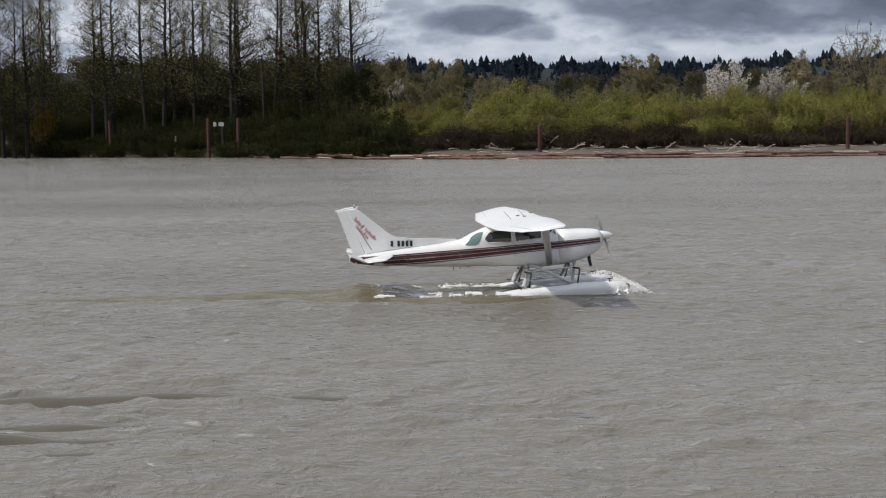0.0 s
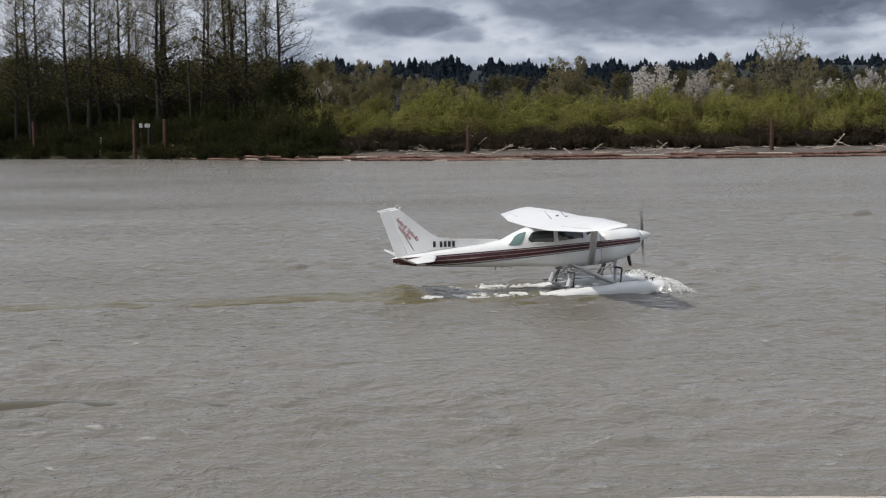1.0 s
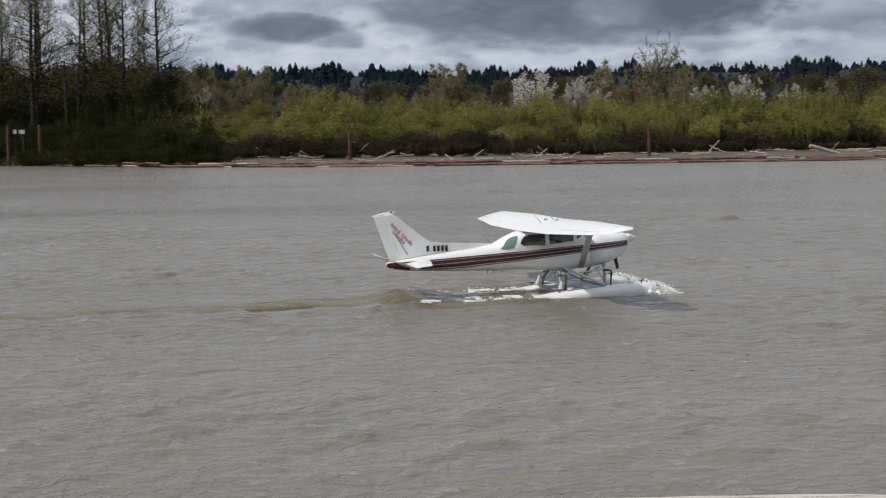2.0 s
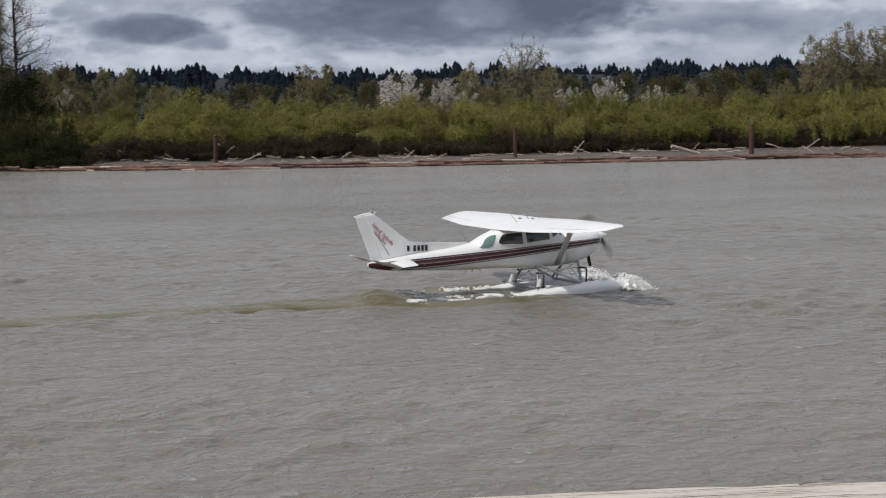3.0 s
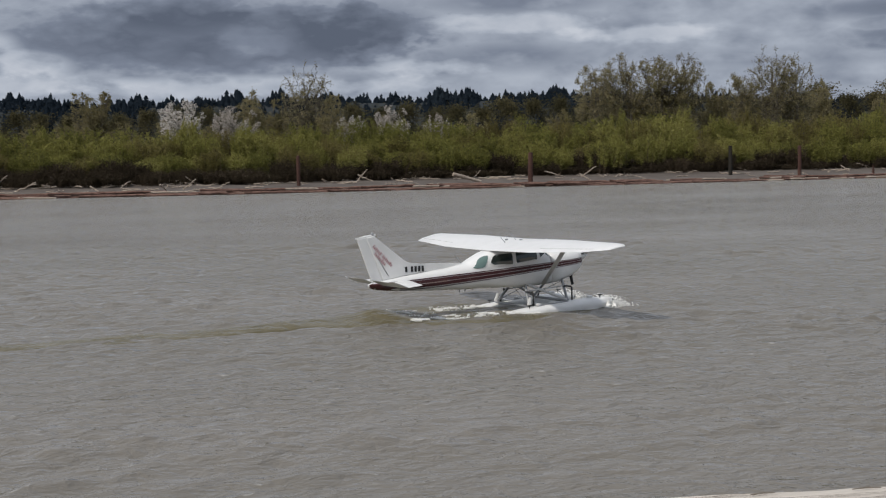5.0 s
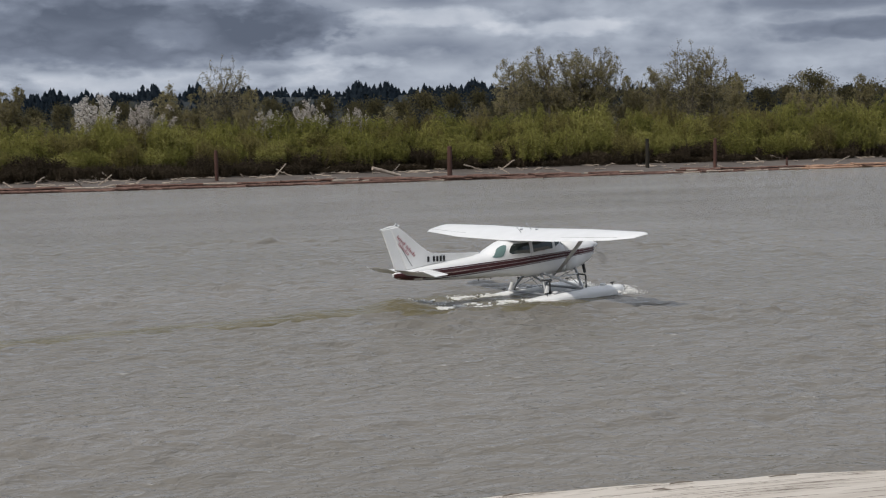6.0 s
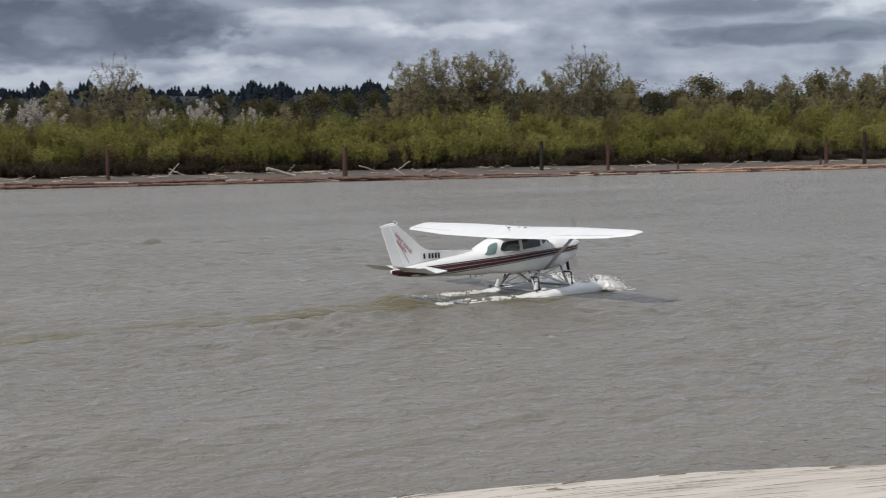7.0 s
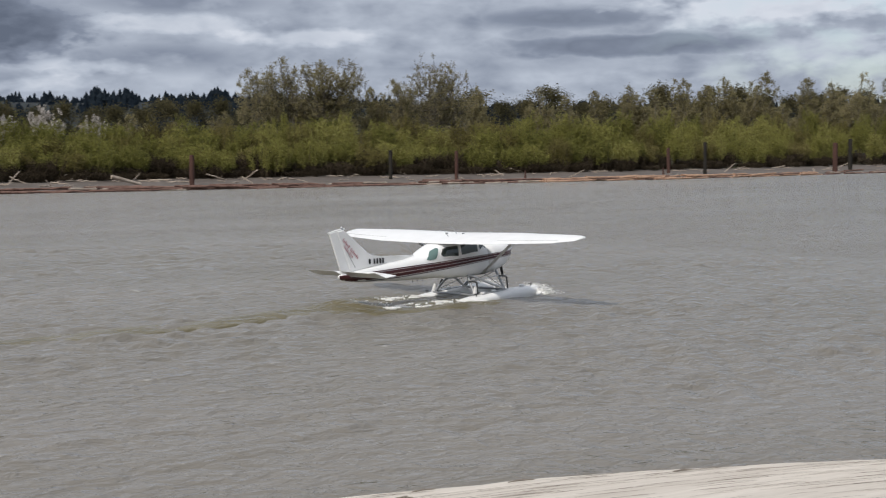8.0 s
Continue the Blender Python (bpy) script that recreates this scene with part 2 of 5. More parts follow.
def wave_sheet():
    """The river: wind waves where it lies near, level water from there to the horizon."""
    rng = np.random.default_rng(8)
    xs = np.arange(-30.0, 56.0, 0.17)
    ys, y = [], 14.0
    while y < 86.0:
        ys.append(y)
        y += 0.13 + 0.0021 * max(0.0, y - 20)
    ys = np.array(ys)
    gx, gy = np.meshgrid(xs, ys, indexing="ij")
    h = np.zeros_like(gx)
    for _ in range(90):
        length = 0.5 * (2.6 / 0.5) ** (rng.random() ** 1.5)
        a = math.radians(rng.normal(-80, 30))
        k = 6.283 / length
        phase = k * (gx * math.cos(a) + gy * math.sin(a)) + rng.uniform(0, 6.283)
        h += 0.0037 * length ** 0.7 * np.sin(phase + 0.35 * np.sin(gx * 0.7 + gy * 0.9 + 6 * rng.random()))
    patch = 0.75 + 0.4 * np.sin(gx * 0.11 + gy * 0.31 + 1.0) * np.sin(gx * 0.053 - gy * 0.17) + 0.25 * np.sin(gx * 0.31 + 0.12 * gy) * np.sin(gy * 0.47)
    h = h * patch
    h += 5.0 * h * np.abs(h)
    rim = np.minimum.reduce([gx - xs[0], xs[-1] - gx, gy - 15.5, (ys[-1] - gy) * 0.4])
    h *= np.clip(rim / 4.0, 0, 1)
    nx, ny = len(xs), len(ys)
    verts = np.stack([gx, gy, h], 2).reshape(-1, 3).tolist()
    at = np.arange(nx * ny).reshape(nx, ny)
    faces = np.stack([at[:-1, :-1], at[1:, :-1], at[1:, 1:], at[:-1, 1:]], 2).reshape(-1, 4).tolist()
    # the level rest, joined to the rim of the waves
    n = len(verts)
    verts += [(-5000, -600, 0), (5000, -600, 0), (5000, 4600, 0), (-5000, 4600, 0)]
    c = (int(at[0, 0]), int(at[-1, 0]), int(at[-1, -1]), int(at[0, -1]))
    rows = (at[:, 0], at[-1, :], at[::-1, -1], at[0, ::-1])
    for side in range(4):
        faces.append((n + side, n + (side + 1) % 4, *[int(q) for q in rows[side][::-1]]))
    return verts, faces


def make_ground():
    xs = sorted({*range(-160, 420, 6), *(-4000, -2500, -1500, -900, -600, -400, -280, -210), *(460, 520, 600, 720, 900, 1200, 1700, 2500, 4000)})
    steps = [-60, -25, -8, -3, 0, 2, 4, 7, 10, 14, 18, 22, 26, 30, 36, 45, 60, 100, 200, 400, 800, 1600, 3800]
    verts = []
    for x in xs:
        for s in steps:
            z = bank_z(x, s)
            if 0 < s < 200:
                z += 0.22 * noise.noise((x * 0.11, s * 0.2, 3.0)) * min(1, s / 4)
            verts.append((x, shore_y(x) + s, z))
    n = len(steps)
    faces = [(i * n + j, (i + 1) * n + j, (i + 1) * n + j + 1, i * n + j + 1) for i in range(len(xs) - 1) for j in range(n - 1)]
    ob = part("ground", (verts, faces), MUD, smooth=True)
    ob.data.materials.append(SOIL)
    for f in ob.data.polygons:
        c = f.center
        inland = c.y - shore_y(c.x)
        if bank_z(c.x, inland) > 1.5 or c.x < -28:
            f.material_index = 1
    tagged(ob, "brown mud bank rising to dark overgrown soil", "ground", kind="structure")
    water = part("water", wave_sheet(), WATER, smooth=True)
    tagged(water, "silty grey-brown river water with wind ripples", "river", kind="structure")
    return water


water = make_ground()


def make_beach():
    """The near bank: pale silt that dips under the water and climbs to the eye's feet."""
    edge = [(-60, 16.2), (-20, 16.5), (0, 17.3), (3.0, 17.8), (3.6, 17.85), (7, 17.55), (10.2, 17.0), (11.6, 16.6), (14.2, 15.85), (16, 15.1), (18, 14.15), (22, 12.2), (40, 4.0), (80, -10)]
    xs = [-60 + 0.5 * i for i in range(281)]
    steps = [6, 3, 1.2, 0.5, 0.2, 0.0, -0.2, -0.5, -1, -2, -3.5, -6, -10, -16, -30, -80]
    verts = []
    for x in xs:
        y = next(y0 + (y1 - y0) * (x - x0) / (x1 - x0) for (x0, y0), (x1, y1) in zip(edge, edge[1:]) if x <= x1)
        y += 0.07 * noise.noise((x * 1.3, 0, 0)) + 0.12 * noise.noise((x * 0.35, 5, 0))
        for s in steps:
            z = -0.14 * s if s > 0 else min(0.012 - s * 0.05 if s > -3.5 else 0.19 + (-3.5 - s) * 0.23, 3.05)
            verts.append((x, y + s, z + 0.015 * noise.noise((x * 0.8, s * 1.4, 2.0))))
    n = len(steps)
    faces = [(i * n + j, i * n + j + 1, (i + 1) * n + j + 1, (i + 1) * n + j) for i in range(len(xs) - 1) for j in range(n - 1)]
    beach = part("beach", (verts, faces), SAND, smooth=True)
    beach.data.materials.append(WET_SAND)
    for i, f in enumerate(beach.data.polygons):
        f.material_index = 1 if steps[i % (n - 1)] > 0.05 else 0
    tagged(beach, "pale dry silt beach with thin dark strand lines", "beach", kind="structure")


make_beach()

# ---- plants ----


def rand_dirs(rng, n):
    v = rng.normal(size=(n, 3))
    return v / np.linalg.norm(v, axis=1)[:, None]


def leaf_cards(rng, centres, size, upright=0.0):
    """Small pointed leaf clumps at the centres."""
    n = len(centres)
    a = rand_dirs(rng, n) + np.array((0, 0, upright))
    a /= np.linalg.norm(a, axis=1)[:, None] + 1e-9
    b = np.cross(a, rand_dirs(rng, n))
    b /= np.linalg.norm(b, axis=1)[:, None] + 1e-9
    s = size * rng.uniform(0.5, 1.35, (n, 1))
    c = np.asarray(centres)
    v = np.stack([c - a * s + b * s * 0.4, c - a * s * 0.7 - b * s * 0.45, c + a * s], 1).reshape(-1, 3)
    return v.tolist(), np.arange(3 * n).reshape(n, 3).tolist()


def branches(rng, start, way, length, radius, depth, out, tips, spread=0.6, rise=0.25, kids=(3, 5), bare=0.35):
    """Grow a limb and its twigs; out takes tubes, tips the places where leaves sit."""
    path, radii = [np.array(start, float)], [max(radius, 0.022)]
    p, d = np.array(start, float), np.array(way, float)
    n = 1 if depth <= 0 else 2 if depth == 1 else 3
    for i in range(n):
        d = d + rng.normal(size=3) * 0.13 + np.array((0, 0, rise * 0.25))
        d /= np.linalg.norm(d)
        p = p + d * length / n
        path.append(p.copy()), radii.append(max(radius * (1 - 0.8 * (i + 1) / n), 0.014))
        tips.append(p.copy()), tips.append((path[-2] + p) / 2)
    out.append(tube(path, radii, 4 if radius > 0.12 else 3, False))
    if depth <= 0:
        return
    for j in range(rng.integers(*kids)):
        f = bare + (1 - bare) * rng.random()
        i = min(int(f * n), n - 1)
        at = path[i] + (path[i + 1] - path[i]) * (f * n - i)
        side = rand_dirs(rng, 1)[0]
        w = d * (1 - spread) + side * spread + np.array((0, 0, rise))
        w /= np.linalg.norm(w)
        branches(rng, at, w, length * rng.uniform(0.42, 0.68), radius * 0.5 * (1 - 0.5 * f), depth - 1, out, tips, spread, rise, kids, bare)


def tree(name, seed, height, trunk_r, limb_from, limb_len, limbs, depth, leaf_size, leaves_n, bark, leaf, label, lean=0.02, spread=0.6, rise=0.25, forks=1, kids=(3, 5), scatter=0.5):
    """A tree: trunk with limbs and twigs, and a crown of leaf clumps."""
    rng = np.random.default_rng(seed)
    wood, tips = [], []
    for fork in range(forks):
        d = np.array((rng.normal() * lean, rng.normal() * lean, 1.0))
        p = np.array(((fork > 0) * rng.normal() * 0.5, (fork > 0) * rng.normal() * 0.5, -0.6))
        path, radii = [p.copy()], [trunk_r * 1.25]
        n = 9
        top = height * (1.0 if fork == 0 else rng.uniform(0.8, 0.97))
        for i in range(n):
            d = d + np.array((rng.normal() * lean, rng.normal() * lean, 0))
            p = p + d / np.linalg.norm(d) * (top + 0.6) / n
            path.append(p.copy()), radii.append(max(trunk_r * (1 - 0.9 * (i + 1) / n), 0.03))
        wood.append(tube(path, radii, 8, True))
        for j in range(limbs // forks):
            f = limb_from + (0.97 - limb_from) * (j + rng.random()) / (limbs // forks)
            i = min(int(f * n), n - 1)
            at = path[i] + (path[i + 1] - path[i]) * (f * n - i)
            a = rng.random() * 6.283
            w = np.array((math.cos(a), math.sin(a), rise + 0.5 * f))
            w /= np.linalg.norm(w)
            taper = math.sin(math.pi * min(1, 0.25 + 0.72 * (f - limb_from) / (1 - limb_from))) if limb_len > 0.22 * height else 1.15 - 0.75 * f
            branches(rng, at, w, max(limb_len * taper, 0.8), radii[i] * 0.45, depth, wood, tips, spread, rise, kids)
    thing = new(name)
    part("trunk", merge(*wood), bark, thing)
    tips = np.array(tips)
    pick = tips[rng.integers(0, len(tips), leaves_n)] + rng.normal(size=(leaves_n, 3)) * scatter
    part("crown", leaf_cards(rng, pick, leaf_size), leaf, thing)
    return tagged(thing, label, "tree")


def shrub(name, seed, height, width, stems, leaf_size, leaves_n, bark, leaf, label, low=0.35, category="shrub"):
    """Many upright shoots from one foot, with leaves on their upper parts."""
    rng = np.random.default_rng(seed)
    wood, spots = [], []
    for i in range(stems):
        a, r = rng.random() * 6.283, width * 0.5 * math.sqrt(rng.random())
        foot = np.array((math.cos(a) * r * 0.8, math.sin(a) * r * 0.8, -0.4))
        top = np.array((math.cos(a) * r * 1.12, math.sin(a) * r * 1.12, height * (1.0 - 0.25 * (2 * r / width) ** 2) * rng.uniform(0.62, 1.06)))
        mid = (foot + top) / 2 + rng.normal(size=3) * 0.25
        wood.append(tube([foot, mid, top], [0.06, 0.04, 0.012], 3, False))
        for j in range(5):
            f = rng.uniform(0.3, 0.95)
            at = foot + (top - foot) * f
            end = at + np.array((rng.normal() * 0.45, rng.normal() * 0.45, rng.uniform(0.8, 2.0)))
            wood.append(tube([at, end], [0.026, 0.010], 3, False))
            spots.append((at, end))
        spots += [(foot + (top - foot) * low, top)] * 4
    thing = new(name)
    part("wood", merge(*wood), bark, thing)
    pick = rng.integers(0, len(spots), leaves_n)
    f = rng.random((leaves_n, 1)) ** 0.8
    s = np.array(spots)
    c = s[pick, 0] * (1 - f) + s[pick, 1] * f + rng.normal(size=(leaves_n, 3)) * (0.22, 0.22, 0.25)
    part("foliage", leaf_cards(rng, c, leaf_size, 1.6), leaf, thing)
    return tagged(thing, label, category)


def domed_tree(name, seed, height, trunk_r, wide, foot, limbs, leaf_size, leaves_n, bark, leaf, label, stems=1):
    """A tree with a rounded crown: limbs arch out to a dome and end in fine twigs that carry the leaves."""
    rng = np.random.default_rng(seed)
    wood, tips = [], []
    mid = height * (1 + foot) / 2
    radii = np.array((wide, wide, height * (1 - foot) / 2))

    def inside(v):
        return np.array((0, 0, mid)) + v * radii

    def clip(p):
        v = (p - np.array((0, 0, mid))) / radii
        far = np.linalg.norm(v)
        return p if far < 1 else inside(v / far * rng.uniform(0.93, 1.04))

    for stem in range(stems):
        off = np.array((rng.normal() * 0.1, rng.normal() * 0.1, 0)) * wide * (stems > 1) * 2
        crown = np.array((rng.normal() * 0.1 * wide, rng.normal() * 0.1 * wide, height * 0.82)) + off
        trunk = [off + np.array((0, 0, -0.6)), off * 1.3 + crown * (0.05, 0.05, 0.35), off * 1.4 + crown * (0.4, 0.4, 0.65), crown]
        wood.append(tube(trunk, [trunk_r * 1.2, trunk_r, trunk_r * 0.7, trunk_r * 0.15], 7, False))
        for j in range(limbs // stems):
            way = rand_dirs(rng, 1)[0]
            way[2] = abs(way[2]) * 1.3 - 0.45
            end = inside(way / np.linalg.norm(way) * rng.uniform(0.72, 0.98))
            f = rng.uniform(0.25, 0.85)
            g = f * 3
            i = min(int(g), 2)
            start = trunk[i] + (trunk[i + 1] - trunk[i]) * (g - i)
            if start[2] > end[2]:
                start = trunk[1] + (trunk[2] - trunk[1]) * rng.random()
            bow = (start + end) / 2 + np.array((0, 0, -0.05 * height)) + rng.normal(size=3) * 0.03 * height
            r = trunk_r * rng.uniform(0.2, 0.34)
            wood.append(tube([start, bow, end], [r, r * 0.6, 0.03], 4, False))
            for _ in range(9):
                h = rng.uniform(0.3, 1.0)
                at = (start + (bow - start) * h * 2) if h < 0.5 else (bow + (end - bow) * (h * 2 - 1))
                d = rand_dirs(rng, 1)[0] + np.array((0, 0, 0.35)) + (at - np.array((0, 0, mid * 0.8))) / height
                tip = clip(at + d / np.linalg.norm(d) * height * rng.uniform(0.07, 0.15)) + rng.normal(size=3) * 0.05
                wood.append(tube([at, tip], [0.05, 0.018], 3, False))
                for _ in range(6):
                    a = at + (tip - at) * rng.uniform(0.3, 1.0)
                    d = rand_dirs(rng, 1)[0] + (tip - at) / np.linalg.norm(tip - at) * 0.9
                    b = clip(a + d / np.linalg.norm(d) * height * rng.uniform(0.025, 0.06)) + rng.normal(size=3) * 0.05
                    wood.append(tube([a, b], [0.02, 0.01], 3, False))
                    tips.append((a, b))
    thing = new(name)
    part("trunk", merge(*wood), bark, thing)
    tips = np.array(tips)
    pick, f = rng.integers(0, len(tips), leaves_n), rng.random((leaves_n, 1))
    c = tips[pick, 0] * (1 - f) + tips[pick, 1] * f + rng.normal(size=(leaves_n, 3)) * 0.16
    part("crown", leaf_cards(rng, c, leaf_size), leaf, thing)
    return tagged(thing, label, "tree")


def ground_z(x, y):
    return bank_z(x, y - shore_y(x))


class Planter:
    """Sets copies of its models; the first places use the models themselves."""

    def __init__(self, *models):
        self.models, self.count = models, 0

    def put(self, i, x, y, turn, size, tall=None, z=None):
        ob = self.models[self.count % len(self.models)]
        m = Matrix.LocRotScale((x, y, ground_z(x, y) if z is None else z), Euler((0, 0, turn)), None)
        if self.count >= len(self.models):
            ob = copy_thing(ob, m)
        else:
            ob.matrix_basis = m
        self.count += 1
        ob.scale = (size, size, tall or size)
        return ob


def rise_of(el, distance):
    return EYE.z + distance * math.tan(radians(el))


def skyline(table, a):
    for (a0, e0), (a1, e1) in zip(table, table[1:]):
        if a <= a1:
            return e0 + (e1 - e0) * (a - a0) / (a1 - a0)
    return table[-1][1]


# top of the green thicket: bearing, angle above the level
THICKET = [(-18, 1.0), (-2.9, 1.05), (-1.3, 1.0), (0, 1.34), (3.8, 1.62), (6, 1.5), (8.2, 1.28), (10.3, 1.32), (12.5, 1.57), (16.6, 1.5), (20, 1.43), (22, 1.4), (24, 1.5), (27, 1.38), (29.2, 1.8), (30.7, 1.85), (32, 1.75), (34, 1.45), (38, 1.5), (40.6, 1.7), (42.8, 1.57), (44, 1.8), (46, 1.52), (49, 1.55), (56, 1.45)]


def make_thicket():
    rng = random.Random(5)
    willow = Planter(*[shrub("willow_shrub", 10 + i, 9.0, 6.5, 52, 0.185, 8200, BROWN_STEM, WILLOW, "yellow-green willow shrub in young leaf on the river bank") for i in range(5)])
    olive = Planter(*[shrub("olive_shrub", 20 + i, 9.0, 6.5, 52, 0.17, 7000, BROWN_STEM, OLIVE, "olive-brown shrub just coming into leaf on the bank") for i in range(3)])
    brush = Planter(*[shrub("bare_brush", 30 + i, 4.0, 5.5, 60, 0.14, 4200, BROWN_STEM, BROWN, "low tangle of bare brown brush above the mud, darkened as thicket shade", 0.1) for i in range(3)])
    dusk = Planter(*[shrub("shaded_shrub", 40 + i, 6.0, 7.0, 44, 0.22, 4200, BROWN_STEM, DARK, "shrub under tall trees with shade put into its dark green leaves", 0.05) for i in range(3)])
    n = 0
    a = -2.6
    while a < 56:
        # front, middle and back rows along the bank
        for row, (inland, low) in enumerate(((30, 0.62), (36, 0.86), (43, 1.0))):
            b = a + rng.uniform(-0.5, 0.5)
            d = reach(b, inland - (rng.uniform(0, 4.5) if row == 0 else 0) - skyline([(-20, 15), (0, 13), (10, 0), (60, 0)], b))
            p = plan(b, d)
            top = rise_of(skyline(THICKET, b), d) * low * rng.uniform(0.9, 1.12)
            tall = max(top - ground_z(p.x, p.y), 2.5) / 9.0
            kind = olive if rng.random() < (0.5 if b < 1.5 else 0.24) else willow
            kind.put(n, p.x, p.y, rng.random() * 6.28, rng.uniform(0.7, 1.15), tall)
            n += 1
        b = a + rng.uniform(-0.6, 0.6)
        p = plan(b, reach(b, 25.0 - skyline([(-20, 17), (0, 16), (8, 8), (16, 3), (22, 0), (60, 0)], b)))
        brush.put(n, p.x, p.y, rng.random() * 6.28, rng.uniform(0.8, 1.3), rng.uniform(0.22, 0.65))
        p = plan(b + 0.4, reach(b + 0.4, 28.0 - skyline([(-20, 17), (0, 16), (8, 8), (16, 3), (22, 0), (60, 0)], b)))
        brush.put(n, p.x, p.y, rng.random() * 6.28, rng.uniform(0.9, 1.4), rng.uniform(0.35, 0.95))
        a += 0.8
    # the foot of the tall trees, its shade put into the leaf colour
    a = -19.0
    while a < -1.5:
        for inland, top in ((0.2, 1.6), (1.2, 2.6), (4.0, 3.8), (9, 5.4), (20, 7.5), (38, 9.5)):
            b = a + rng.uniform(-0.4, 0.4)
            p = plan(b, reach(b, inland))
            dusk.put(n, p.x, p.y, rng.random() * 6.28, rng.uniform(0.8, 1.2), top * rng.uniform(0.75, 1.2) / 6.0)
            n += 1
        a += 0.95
    gold = shrub("golden_shrub", 77, 7.0, 4.0, 24, 0.22, 1200, BROWN_STEM, GOLD, "golden-leaved shrub at the water's edge under tall trees", 0.1)
    p = plan(-15.35, reach(-15.35, 2.0))
    gold.matrix_basis = pose(p.x, p.y, ground_z(p.x, p.y))
    gold.scale = (1.5, 1.5, 1.6)


BROWN_STEM = mottled("brown_stems", (0.035, 0.026, 0.018), (0.085, 0.062, 0.042), 1.0, 0.9, 6.0, 0.3)
make_thicket()


def make_tall_trees():
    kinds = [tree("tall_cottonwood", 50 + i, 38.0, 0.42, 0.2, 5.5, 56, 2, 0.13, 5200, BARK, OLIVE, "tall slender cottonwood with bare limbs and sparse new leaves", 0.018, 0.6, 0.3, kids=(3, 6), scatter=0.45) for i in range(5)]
    grove = Planter(*kinds)
    rng = random.Random(9)
    rows = [(-18.3, 312, 1.0), (-17.5, 318, .9), (-16.8, 322, 0.9), (-16.4, 318, 0.85), (-15.95, 319, 1.05), (-15.37, 326, 0.85), (-15.0, 330, 0.8), (-13.5, 314, 0.95), (-12.95, 312, 1.15), (-12.72, 318, 1.0), (-11.45, 308, 1.1), (-10.83, 304, 1.15),
            (-10.35, 306, 1.0), (-9.64, 300, 0.85), (-9.27, 306, 0.8), (-8.2, 296, 1.25), (-8.05, 300, 1.2), (-7.74, 302, 0.9), (-6.5, 292, 0.85), (-6.25, 296, 0.9), (-5.55, 288, 1.3), (-5.4, 292, 1.1), (-4.88, 290, 0.95), (-3.48, 282, 0.95)]
    for i, (b, d, girth) in enumerate(rows):
        p = plan(b, d)
        grove.put(i * 2 + i // 5, p.x, p.y, rng.random() * 6.28, girth * 1.2, rng.uniform(0.92, 1.12))
    for i in range(14):
        b = rng.uniform(-19, -3.4)
        p = plan(b, reach(b, rng.uniform(30, 60)))
        grove.put(i, p.x, p.y, rng.random() * 6.28, rng.uniform(0.55, 0.8), rng.uniform(0.75, 1.05))
    # a bare snag with one arm
    p = plan(-6.96, 285)
    top = rise_of(3.0, 285)
    snag = new("dead_snag")
    snag.matrix_basis = pose(p.x, p.y, ground_z(p.x, p.y))
    part("trunk", tube([(0, 0, -0.5), (0.05, 0, 9), (-0.1, 0, top - 2.6)], [0.28, 0.22, 0.17], 8), BARK, snag)
    part("limb", tube([(-0.1, 0, top - 4.2), (1.2, 0, top - 3.4), (2.9, 0.2, top - 3.6)], [0.13, 0.1, 0.05], 6), BARK, snag)
    tagged(snag, "dead broken snag with one side limb", "dead tree")


make_tall_trees()


